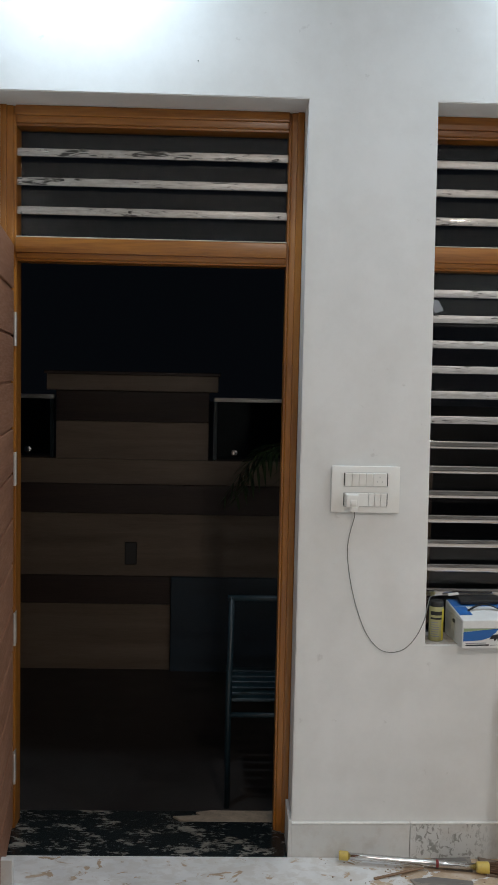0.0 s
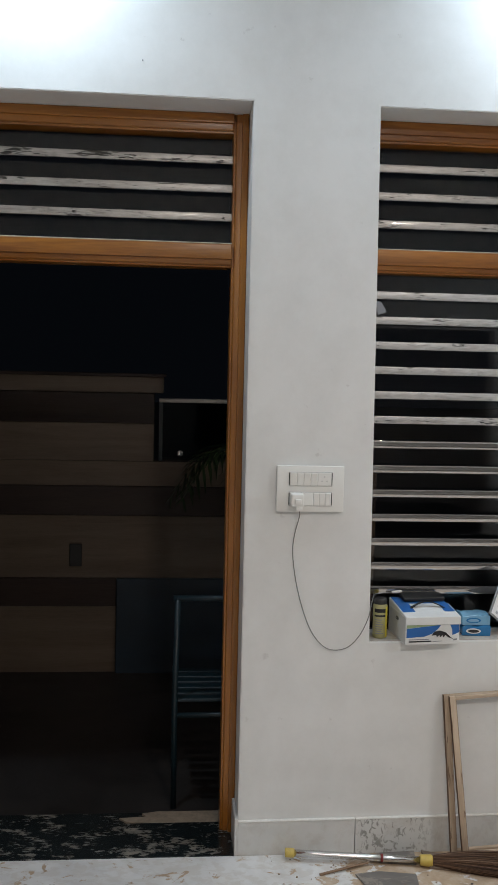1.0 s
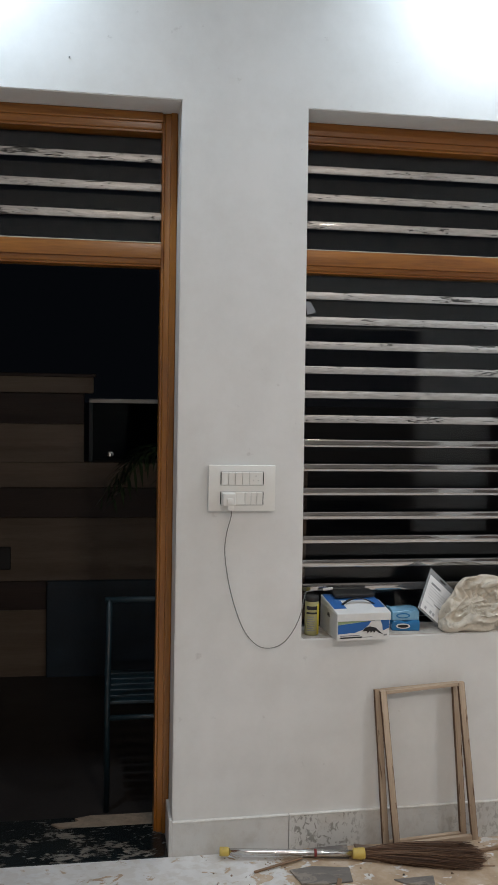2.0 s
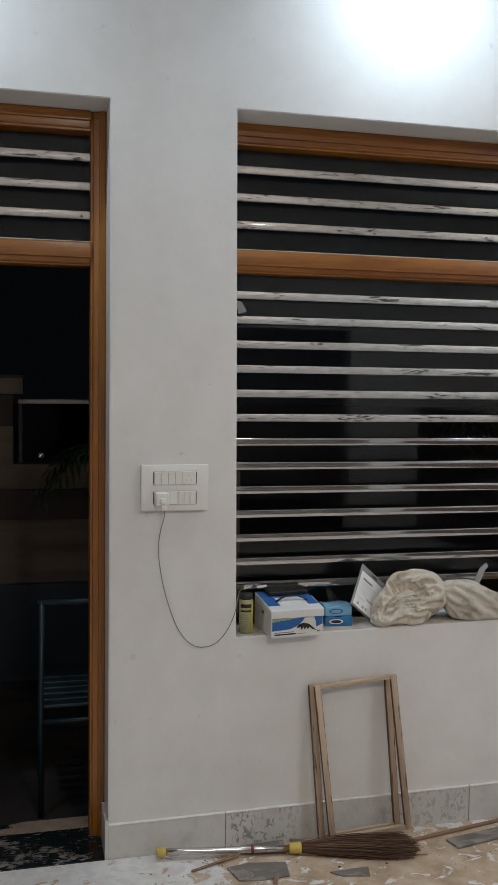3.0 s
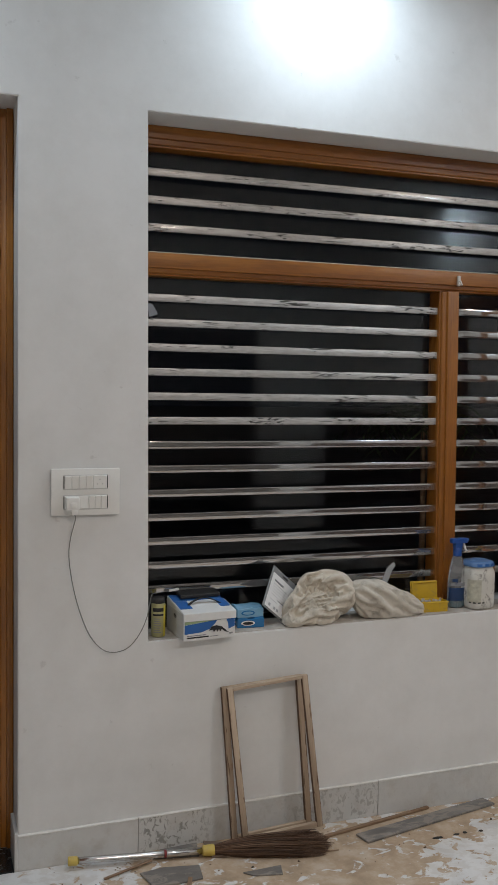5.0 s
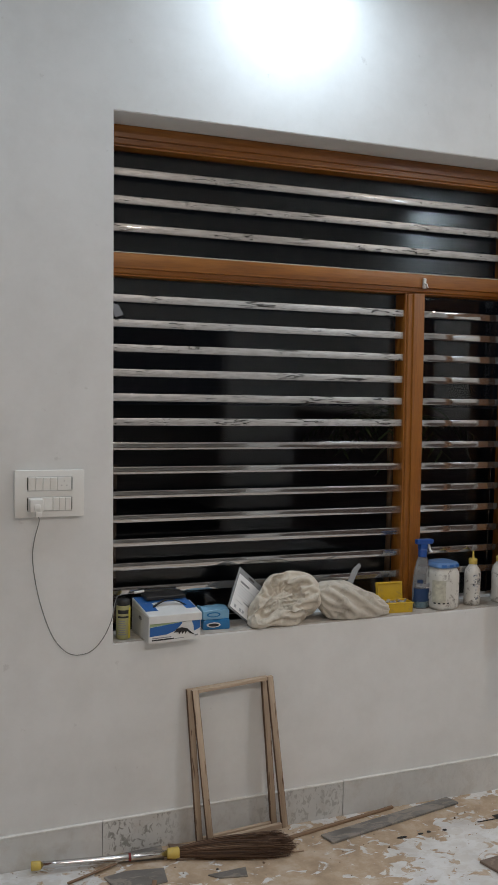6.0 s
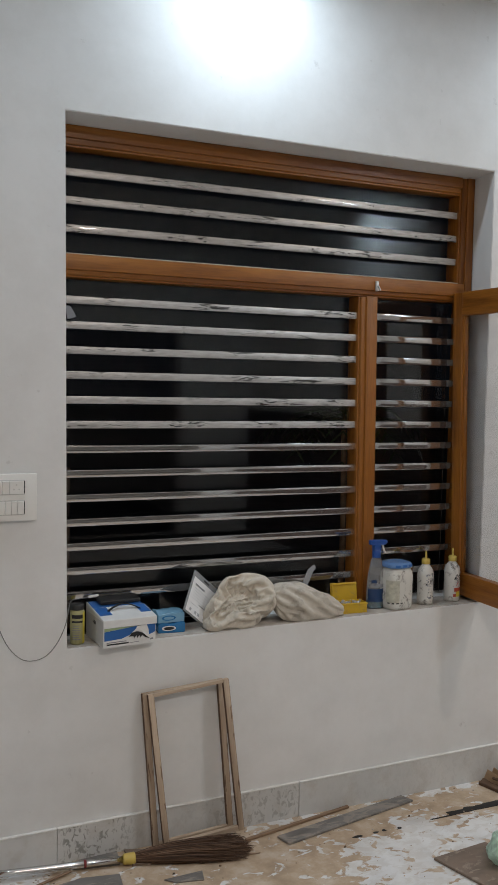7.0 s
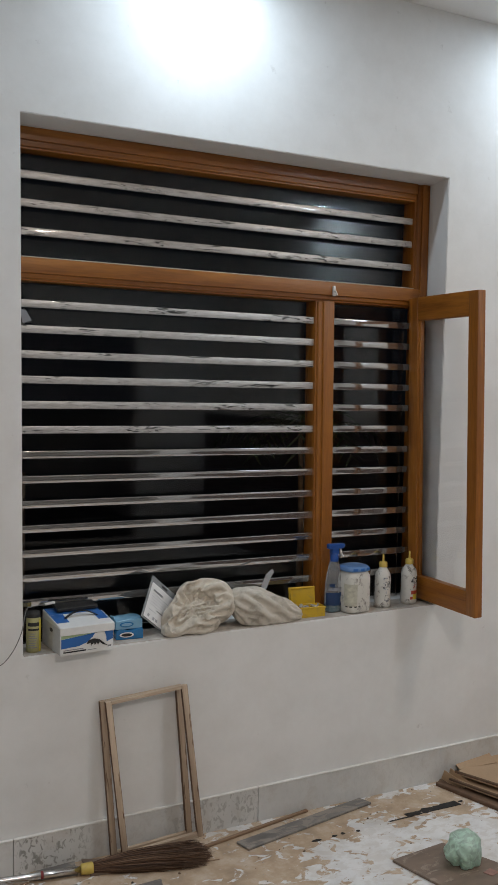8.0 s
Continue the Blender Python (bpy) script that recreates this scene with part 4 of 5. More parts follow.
def finer(p, n=3):
    """More rings and more points on each ring, along smooth curves through the given ones."""
    def rows_of(a):
        a = np.concatenate([a[:1], a, a[-1:]])
        out = []
        for k in range(n):
            t = k / n
            q0, q1, q2, q3 = a[:-3], a[1:-2], a[2:-1], a[3:]
            out.append(0.5 * (2 * q1 + (q2 - q0) * t + (2 * q0 - 5 * q1 + 4 * q2 - q3) * t * t + (3 * q1 - q0 - 3 * q2 + q3) * t ** 3))
        return np.concatenate([np.stack(out, 1).reshape(-1, *a.shape[1:]), a[-1:]])

    p = rows_of(p)
    ring = np.concatenate([p, p[:, :1]], 1).swapaxes(0, 1)
    wrapped = np.concatenate([ring[-3:-1], ring, ring[1:3]])
    return rows_of(wrapped)[2 * n:-2 * n - 1].swapaxes(0, 1)


def cloth_mesh(p):
    bm = bmesh.new()
    rows_ = [[bm.verts.new(v) for v in ring] for ring in p.tolist()]
    for lo, hi in zip(rows_, rows_[1:]):
        for i in range(len(lo)):
            k = (i + 1) % len(lo)
            bm.faces.new((lo[i], lo[k], hi[k], hi[i]))
    bmesh.ops.remove_doubles(bm, verts=bm.verts, dist=0.0003)
    bmesh.ops.smooth_vert(bm, verts=bm.verts, factor=0.5, use_axis_x=True, use_axis_y=True, use_axis_z=True)
    bmesh.ops.recalc_face_normals(bm, faces=bm.faces)
    return bm


def swell(p, mid, size, amount, seed):
    """Broad uneven lumps of whatever fills a sack."""
    out = p.copy()
    for j in range(p.shape[0]):
        for i in range(p.shape[1]):
            d = Vector((p[j, i] - mid) / size)
            out[j, i] += np.array(d.normalized()) * amount * (noise.noise(d * 1.6 + Vector((seed, 0, 0))) + 0.5 * noise.noise(d * 3.1 + Vector((0, seed, 0))))
    out[..., 2] = np.maximum(out[..., 2], 0.0)
    return out


def open_sack(nu=46, nv=36):
    """A slumped sack seen into its rolled-down mouth, its tail spread to one side."""
    v = np.linspace(0.0, 1.0, nv + 1)
    at = [0.0, 0.12, 0.28, 0.42, 0.54, 0.63, 0.70, 0.76, 0.85, 1.0]
    r = np.interp(v, at, [0.02, 0.62, 0.98, 1.02, 0.95, 0.80, 0.62, 0.50, 0.34, 0.02])
    h = np.interp(v, at, [-1.0, -0.92, -0.48, 0.05, 0.46, 0.62, 0.56, 0.34, 0.24, 0.30])
    r[1:-1], h[1:-1] = (r[:-2] + 2 * r[1:-1] + r[2:]) / 4, (h[:-2] + 2 * h[1:-1] + h[2:]) / 4
    a = np.linspace(0.0, math.tau, nu, endpoint=False)
    lump = 1.0 + 0.08 * np.sin(a * 2 + 0.6) + 0.06 * np.sin(a * 3 + 2.0)
    inner = np.clip((v - 0.5) / 0.2, 0, 1)
    ring = np.stack([np.cos(a)[None] * r[:, None] * lump - 0.22 * inner[:, None], np.sin(a)[None] * r[:, None] * lump - 0.05 * inner[:, None], np.repeat(h[:, None], nu, 1)], -1)
    turn = np.array((Matrix.Rotation(radians(-14), 3, "Y") @ Matrix.Rotation(radians(52), 3, "X")))
    p = (ring @ turn.T) * np.array([0.136, 0.080, 0.108]) + np.array([0.016, 0.006, 0.092])
    low = np.clip((0.12 - p[..., 2]) / 0.12, 0, 1)
    p[..., 0] -= low * np.clip(-p[..., 0] / 0.12, 0, 1) * 0.055
    p[..., 2] = np.maximum(p[..., 2] - 0.055 * np.clip((-p[..., 0] - 0.04) / 0.12, 0, 1), 0.0)
    p = swell(p, np.array([0.0, 0.0, 0.09]), 0.12, 0.012, 2.0)
    pit = np.clip((v - 0.58) / 0.1, 0, 1)
    return finer(crumple(p, 1.12 + 0.20 * pit, 1.07 + 0.20 * pit, 0.03, 0.004, 300, 5, 0.028))


def slumped_sack(nu=44, nv=30):
    """A half-empty sack on its side: a high shoulder, long slack folds, a crumpled end."""
    v = np.linspace(0.0, math.pi, nv + 1)[:, None]
    a = np.linspace(0.0, math.tau, nu, endpoint=False)[None]
    x = -np.cos(v) + 0.0 * a
    f = (x + 1) / 2
    top = 0.200 * (1 - f) ** 0.80 + 0.060 * f
    thick = np.sin(v) ** 0.75
    z = top * (0.47 + 0.53 * np.sin(a) * thick)
    y = 0.066 * np.cos(a) * thick * (1 - 0.15 * f)
    p = np.stack([0.168 * x - 0.022 * np.sin(a) * (1 - f), y, np.maximum(z - 0.012, 0.0)], -1)
    p = swell(p, np.array([0.0, 0.0, 0.06]), 0.12, 0.008, 6.0)
    end = np.clip((f[:, 0] - 0.70) / 0.2, 0, 1)
    return finer(crumple(p, 1.17 + 0.15 * end, 1.02 + 0.18 * end, 0.03, 0.004, 300, 12, 0.026))


bag = thing("cloth_bag", "crumpled off-white cloth bag with a gathered mouth", "bag", on_sill(1.178, 0.055), "cloth bags")
part("cloth", cloth_mesh(open_sack()), CANVAS, bag)
bag2 = thing("cloth_bag", "slumped greyish cloth bag lying on the sill", "bag", on_sill(1.490, 0.056), "cloth bags")
part("cloth", cloth_mesh(slumped_sack()), CANVAS_B, bag2)
blade = thing("plastic_sleeve", "clear crinkled plastic sleeve sticking up from a cloth bag", "wrapper", Matrix.Translation((1.482, 0.092, 0.915)) @ Matrix.Rotation(radians(28), 4, "Y") @ Matrix.Rotation(radians(-6), 4, "X"))
bm = plate([(-0.014, 0.0), (0.014, 0.0), (0.012, 0.09), (0.017, 0.118), (0.003, 0.126), (-0.013, 0.095)], -0.002, 0.002)
bmesh.ops.subdivide_edges(bm, edges=bm.edges[:], cuts=2)
moved(bm, Matrix.Rotation(radians(90), 4, "X"))
for v in bm.verts:
    v.co.y += 0.004 * noise.noise(v.co * 60)
part("film", bm, SLEEVE, blade)

ybox = thing("yellow_box", "small yellow plastic box, lid open, holding plastic bits", "box", on_sill(1.636, 0.042, -4) @ Matrix.Diagonal((0.88, 1, 1, 1)))
part("tray", merge(box(0.0, 0.150, 0.0, 0.004, 0.0, 0.045, 0.0015, 1), box(0.0, 0.150, 0.061, 0.065, 0.0, 0.045, 0.0015, 1), box(0.0, 0.004, 0.0035, 0.0615, 0.0, 0.045, 0.0015, 1),
                   box(0.146, 0.150, 0.0035, 0.0615, 0.0, 0.045, 0.0015, 1), box(0.0035, 0.1465, 0.0035, 0.0615, 0.0005, 0.005), box(-0.003, 0.153, -0.003, 0.0, 0.038, 0.043, 0.001, 1)), YELLOW, ybox)
part("lid", moved(merge(box(-0.002, 0.140, 0.0, 0.004, 0.0, 0.078, 0.003, 2), box(0.002, 0.136, -0.010, 0.0005, 0.070, 0.075, 0.001, 1), box(0.002, 0.006, -0.010, 0.0005, 0.01, 0.072, 0.001, 1)), pose(-0.006, 0.067, 0.040, -9, 0, 0)), YELLOW, ybox)
for k in range(9):
    b = plate([(-0.016, -0.006), (0.014, -0.008), (0.018, 0.005), (-0.01, 0.009)], 0, 0.0015)
    moved(b, pose(0.03 + 0.011 * k, 0.032 + 0.012 * math.sin(k * 2.1), 0.034 + 0.008 * abs(math.sin(k * 1.7)), 35 * math.sin(k * 3), 40 * math.cos(k * 2), k * 50))
    part("clear_wrapper", b, SLEEVE, ybox)

spray = thing("spray_bottle", "clear trigger spray bottle with blue head and blue liquid", "bottle", on_sill(1.840, 0.086, 0) @ Matrix.Diagonal((1.14, 1.1, 1.08, 1)))
prof = [(0.030, 0.0), (0.036, 0.004), (0.037, 0.020), (0.0365, 0.085), (0.0355, 0.110), (0.031, 0.150), (0.023, 0.190), (0.0165, 0.208), (0.014, 0.214)]
part("bottle", moved(lathe(prof, 36), Matrix.Diagonal((1, 0.72, 1, 1))), CLEAR, spray).visible_shadow = False
part("liquid", moved(lathe([(0.030, 0.003), (0.0350, 0.006), (0.0355, 0.022), (0.035, 0.030)], 36), Matrix.Diagonal((1, 0.72, 1, 1))), TEAL, spray)
lab = wrap(0.0372, 0.030, 0.082, -168, -12, LIQUID, spray, "label", label="dark blue label")
lab.matrix_local = Matrix.Diagonal((1, 0.72, 1, 1))
for z0, z1, a0, a1, m in ((0.040, 0.064, -60, -28, PAPER), (0.088, 0.102, -150, -45, PRINT_GREY), (0.094, 0.104, -120, -104, LIQUID), (0.106, 0.118, -140, -105, LIQUID)):
    wrap(0.0379 if z1 < 0.085 else 0.0368, z0, z1, a0, a1, m, spray, "text_bar").matrix_local = Matrix.Diagonal((1, 0.72, 1, 1))
head = part("trigger_head", merge(moved(lathe([(0.0165, 0.206), (0.0170, 0.232), (0.014, 0.238)], 24), Matrix()), box(-0.016, 0.016, -0.011, 0.011, 0.234, 0.262, 0.004, 2),
                                  box(-0.030, 0.038, -0.012, 0.012, 0.256, 0.277, 0.006, 3), box(0.034, 0.044, -0.007, 0.007, 0.262, 0.274, 0.002, 2)), BLUE, spray, "blue spray head")
part("trigger", tube(spline([(0.026, 0, 0.258), (0.029, 0, 0.245), (0.033, 0, 0.232), (0.040, 0, 0.222)], 5), 0.0042, 10), WHITE_PLASTIC, head, "white trigger")

jar = thing("plastic_tub", "paint-smeared white plastic tub with pale blue lid", "tub", on_sill(1.930, 0.066, 6) @ Matrix.Diagonal((1.07, 1.0, 1.07, 1)))
part("body", squared(lathe([(0.052, 0.0), (0.059, 0.004), (0.061, 0.02), (0.061, 0.135), (0.058, 0.152), (0.050, 0.166), (0.048, 0.170)], 48), 3.4), TUB, jar)
lidj = part("lid", squared(lathe([(0.050, 0.168), (0.0585, 0.169), (0.0600, 0.172), (0.0575, 0.182), (0.052, 0.188), (0.046, 0.190), (0.030, 0.188)], 48), 3.0), LID_BLUE, jar, "pale blue screw lid")
for a in (-120, -90, -60):
    wrap(0.0592, 0.173, 0.183, a - 9, a + 9, PRINT_BLUE, lidj, "lid_rib", 0.0015, sq=3.0)
wrap(0.0612, 0.030, 0.120, -165, -112, surface("olive_print", (0.50, 0.49, 0.40), 0.5, vary=0.3, coarse=40), jar, "label", label="worn olive label", sq=3.4)
for k in range(4):
    wrap(0.0619, 0.026, 0.031, -155 + k * 16, -146 + k * 16, PRINT_BLACK, jar, "text_bar", sq=3.4)


def glue_bottle(x, y, marks, label, nz):
    g = thing("glue_bottle", label, "bottle", on_sill(x, y) @ Matrix.Diagonal((1.08, 1.08, 1.06, 1)), "glue bottles")
    part("body", lathe([(0.027, 0.0), (0.0325, 0.004), (0.0335, 0.02), (0.0325, 0.07), (0.0335, 0.125), (0.030, 0.145), (0.020, 0.160), (0.0155, 0.166), (0.0155, 0.172)], 36), GLUE, g)
    cap = part("cap", lathe([(0.0165, 0.170), (0.0172, 0.172), (0.0172, 0.188), (0.014, 0.192)], 28), CAP_YELLOW, g, "yellow screw cap")
    part("nozzle", moved(lathe([(0.0075, 0.190), (0.0046, 0.195), (0.0040, 0.212), (0.0032, 0.224)], 20), Matrix()), CAP_YELLOW, cap)
    for z0, z1, a0, a1, m in marks:
        wrap(0.0336, z0, z1, a0, a1, m, g, "label_mark")
    return g


def scribble(seed, inks, n, z0, z1, a0, a1):
    """Short strokes of worn print, too small to read, over a patch of a bottle."""
    r_ = random.Random(seed)
    out = []
    for _ in range(n):
        z, a = r_.uniform(z0, z1), r_.uniform(a0, a1)
        out.append((z, z + r_.choice((0.003, 0.004, 0.009)), a, min(a1 + 4, a + r_.uniform(4, 15)), r_.choice(inks)))
    return out


glue_bottle(2.086, 0.066, scribble(3, (PRINT_GREY, PRINT_BLACK, PRINT_GREY, PRINT_FAINT), 26, 0.062, 0.128, -124, -70) + scribble(4, (PRINT_GREY, PRINT_BLACK), 9, 0.026, 0.058, -116, -62), "white glue bottle with grey printing and yellow nozzle", 1)
glue_bottle(2.236, 0.074, scribble(8, (PRINT_BLACK, PRINT_BLACK, PRINT_GREY), 16, 0.090, 0.116, -112, -58) + scribble(9, (PRINT_RED, PRINT_FAINT), 7, 0.068, 0.084, -106, -56)
            + [(0.044, 0.060, -108, -50, PRINT_RED), (0.022, 0.046, -94, -54, CAN_YELLOW), (0.022, 0.034, -114, -95, PRINT_RED), (0.030, 0.046, -60, -46, PRINT_GREEN)], "white glue bottle with black, red and yellow label", 2)

# ---- things on the floor ----
def timber_frame(label, m, w, h, s, dpt):
    f = thing("timber_frame", label, "frame", m, "leaning frames")
    for x0 in (0.0, w - s):
        st = part("stile", box(x0, x0 + s, 0.0, dpt, 0.0, h, 0.0018, 2), PINE, f)
        part("edge_stain", box(x0 - 0.0008, x0 + 0.0006, 0.001, dpt - 0.001, 0.001, h - 0.001), CARD_EDGE, st, "dark stained edge")
        part("edge_stain", box(x0 + s - 0.0006, x0 + s + 0.0008, 0.001, dpt - 0.001, 0.001, h - 0.001), CARD_EDGE, st, "dark stained edge")
        rng_k = random.Random(int(x0 * 1000) + len(label))
        for k in range(6):
            z0, ln, wd = rng_k.uniform(0.03, h - 0.12), rng_k.uniform(0.02, 0.07), rng_k.uniform(0.0006, 0.0017)
            xc, bow = x0 + s * rng_k.choice((0.08, 0.2, 0.78, 0.9)), rng_k.uniform(-0.003, 0.003)
            side = [(xc + bow * math.sin(math.pi * q / 6), z0 + ln * q / 6, wd * math.sin(math.pi * (q + 0.4) / 6.8)) for q in range(7)]
            decal([(max(x0 + 0.0005, a - e), z) for a, z, e in side] + [(min(x0 + s - 0.0005, a + e), z) for a, z, e in side[::-1]], CARD_EDGE, st, "bark_streak", 0.0, 0.0006)
    part("top_rail", box(s, w - s, 0.001, dpt - 0.001, h - 0.0135, h, 0.0015, 1), PINE_X, f)
    part("bottom_rail", box(s, w - s, 0.001, dpt - 0.001, 0.0, 0.020, 0.0015, 1), PINE_X, f)
    return f


def leaning(x, y_foot, y_top, h, roll, turn):
    lean = math.degrees(math.asin((y_top - y_foot) / h))
    return Matrix.Translation((x, y_foot, 0.012)) @ Matrix.Rotation(radians(turn), 4, "Z") @ Matrix.Rotation(radians(-lean), 4, "X") @ Matrix.Rotation(radians(roll), 4, "Y")


timber_frame("slim raw timber frame leaning upright against the wall", leaning(0.828, -0.094, -0.047, 0.597, -5.9, -4.0), 0.322, 0.597, 0.022, 0.020)
timber_frame("slim raw timber frame leaning behind another one", leaning(0.792, -0.068, -0.022, 0.595, -3.6, 0.0), 0.330, 0.594, 0.022, 0.019)

broom = thing("broom", "soft brown fibre broom with steel handle and yellow caps", "broom", Matrix.Translation((0.175, -0.052, 0.030)) @ Matrix.Rotation(radians(-7.0), 4, "Z") @ Matrix.Rotation(radians(0.9), 4, "Y"))
pipe = [(0.028, 0, 0), (0.10, 0, 0), (0.104, 0, 0), (0.30, 0, 0), (0.304, 0, 0), (0.50, 0, 0)]
part("handle", tube(pipe, 0.0125, 18), TUBE_STEEL, broom, "shiny steel tube handle")
part("end_cap", moved(lathe([(0.0145, 0.0), (0.0165, 0.003), (0.0165, 0.030), (0.0145, 0.034)], 24), pose(-0.003, 0, 0, 0, 90, 0)), CAP_YELLOW, broom, "yellow plastic cap")
part("collar", moved(lathe([(0.0145, 0.0), (0.019, 0.003), (0.022, 0.042), (0.019, 0.046)], 24), pose(0.487, 0, 0, 0, 90, 0)), CAP_YELLOW, broom, "yellow plastic collar")
part("ring", moved(lathe([(0.0135, 0.0), (0.0142, 0.001), (0.0142, 0.008), (0.0135, 0.009)], 24), pose(0.345, 0, 0, 0, 90, 0)), RED_TAPE, broom, "dark red band")
rng = random.Random(4)
verts, faces = [], []
for k in range(2600):
    a, q = rng.uniform(0, math.tau), math.sqrt(rng.random())
    y0, z0 = 0.017 * q * math.cos(a), 0.017 * q * math.sin(a)
    ln = rng.uniform(0.36, 0.475) * (1 - 0.12 * q)
    y1, z1 = -0.012 + 0.072 * q * math.cos(a) + rng.gauss(0, 0.006), 0.010 + 0.040 * q * math.sin(a) + rng.gauss(0, 0.004)
    bend = rng.uniform(-0.006, 0.010)
    prev = None
    for s in range(6):
        t = s / 5
        e = t ** 0.8
        c = Vector((0.528 + ln * t, y0 + (y1 - y0) * e, max(-0.028, z0 + (z1 - z0) * e - 0.012 * t * t + bend * math.sin(t * 3))))
        r = 0.0014 * (1 - 0.65 * t)
        ring = [len(verts) + i for i in range(3)]
        verts += [c + Vector((0, r * math.cos(i * math.tau / 3 + k), r * math.sin(i * math.tau / 3 + k))) for i in range(3)]
        if prev:
            faces += [(prev[i], prev[(i + 1) % 3], ring[(i + 1) % 3], ring[i]) for i in range(3)]
        prev = ring
me = bpy.data.meshes.new("bristles")
me.from_pydata([tuple(v) for v in verts], [], faces)
me.materials.append(FIBRE)
br = new("bristles", me)
br.parent = broom
tagged(br, "long brown soft fibres", "", "", "stuff")
core = [(0.515, 0, 0), (0.58, -0.001, -0.002), (0.68, -0.004, -0.006), (0.80, -0.008, -0.009)]
bm = tube(core, 0.018, 16, 0.026)
part("fibre_core", bm, FIBRE, broom)

for pts, z0, z1, lab in (([(0.411, -0.163), (0.500, -0.150), (0.630, -0.174), (0.619, -0.262), (0.520, -0.268), (0.436, -0.256)], 0.0, 0.007, "broken grey slate offcut lying flat on the floor"),
                         ([(0.480, -0.075), (0.517, -0.026), (0.664, -0.017), (0.648, -0.110), (0.560, -0.095)], 0.0, 0.008, "grey slate offcut lying against the skirting"),
                         ([(0.690, -0.018), (0.785, -0.055), (0.760, -0.150), (0.690, -0.135)], 0.0, 0.010, "brownish slate offcut lying under the broom"),
                         ([(0.766, -0.268), (0.915, -0.262), (0.900, -0.321), (0.800, -0.300)], 0.0, 0.006, "thin grey slate sliver under the broom fibres")):
    s = thing("slate_offcut", lab, "offcut", None, "slate offcuts")
    part("slab", plate(pts, z0 + 0.0005, z1, 0.0012), STRIP if "brown" not in lab[:6] else BROWN_TILE, s)
strip = thing("grey_strip", "long grey stone strip with slurry smears on the floor", "strip")
part("strip", plate([(1.276, -0.144), (1.295, -0.214), (1.955, -0.082), (1.933, -0.023)], 0.001, 0.010, 0.0012), STRIP, strip)


def batten(a, b, w, h, label, roll=0.0):
    a, b = Vector(a), Vector(b)
    d_ = b - a
    s = thing("wood_stick", label, "stick", Matrix.Translation(a) @ Matrix.Rotation(math.atan2(d_.y, d_.x), 4, "Z") @ Matrix.Rotation(-math.asin(d_.z / d_.length), 4, "Y"), "sticks")
    part("stick", box(0.0, d_.length, -w / 2, w / 2, 0.0, h, 0.0015, 1), STICK, s)


batten((1.150, -0.122, 0.001), (1.668, -0.024, 0.001), 0.015, 0.010, "thin wooden batten lying along the skirting")
batten((0.284, -0.160, 0.001), (0.470, -0.100, 0.009), 0.011, 0.006, "thin brown splinter of wood under the broom handle")
batten((0.555, -0.300, 0.001), (0.575, -0.250, 0.008), 0.016, 0.005, "short wooden splinter over a slate offcut")

batten((1.055, -0.200, 0.001), (1.150, -0.190, 0.003), 0.005, 0.004, "dark broom splinter lying on the floor")
batten((1.085, -0.215, 0.001), (1.165, -0.228, 0.003), 0.004, 0.004, "dark broom splinter lying on the floor")
batten((1.060, -0.235, 0.001), (1.120, -0.210, 0.004), 0.004, 0.003, "dark broom splinter lying on the floor")
chip = thing("paper_scrap", "small dusty red paper scrap beside the green bag", "scrap")
part("scrap", plate([(2.005, -0.735), (2.048, -0.722), (2.062, -0.757), (2.020, -0.768)], 0.0115, 0.0135), surface("dusty_red_paper", (0.30, 0.17, 0.14), 0.8, vary=0.25, coarse=40), chip)

tile = thing("brown_tile", "dusty brown floor tile lying loose on the floor", "tile")
part("tile", plate([(1.754, -0.514), (2.012, -0.490), (2.150, -0.790), (1.835, -0.835)], 0.001, 0.011, 0.001), BROWN_TILE, tile)
gb = thing("green_bag", "crumpled pale green plastic bag on a loose tile", "bag", pose(1.982, -0.652, 0.0115))


def green_shape(d_):
    return Vector((0.070 * d_.x * (1 + 0.06 * d_.z), 0.064 * d_.y, 0.128 * 0.5 * (d_.z + 0.94)))


def green_folds(d_, p):
    """Smooth blown top, soft gathers running down to the knotted foot."""
    a = math.atan2(d_.y, d_.x)
    wob = noise.noise(d_ * 1.4) * 2.2
    low = min(1.0, max(0.0, 0.55 - d_.z))
    pleat = (abs(math.sin(a * 3.5 + wob)) - 0.6) * 0.016 * low
    return pleat + 0.016 * noise.noise(d_ * 1.3 + Vector((3, 0, 1))) + 0.005 * noise.noise(d_ * 3.4 + Vector((1, 7, 0)))


part("film", bag_mesh(green_shape, green_folds, 1, 120, 80), GREEN_BAG, gb)

card = thing("flattened_cartons", "stack of flattened brown cardboard cartons beside the skirting", "cardboard")
for k, (pts, z, lift) in enumerate((([(2.33, -0.05), (2.40, 0.0), (3.4, -0.02), (3.4, -1.1), (2.62, -1.1)], 0.001, 0.0), ([(2.385, -0.075), (2.44, -0.03), (3.3, -0.06), (3.3, -1.0), (2.70, -1.0)], 0.022, 0.018), ([(2.42, -0.07), (2.60, -0.02), (3.2, -0.05), (3.2, -0.95), (2.78, -0.95)], 0.048, 0.020))):
    bm = plate(pts, z, z + 0.006)
    part("sheet", bm, CARD if k else CARD_EDGE, card)
    a, b = pts[0], pts[4]
    part("folded_edge", tube([(a[0] + 0.004, a[1], z + 0.010), ((a[0] + b[0]) / 2 + 0.004, (a[1] + b[1]) / 2, z + 0.014), (b[0] + 0.004, b[1], z + 0.010)], 0.0065, 8), CARD_EDGE, card)
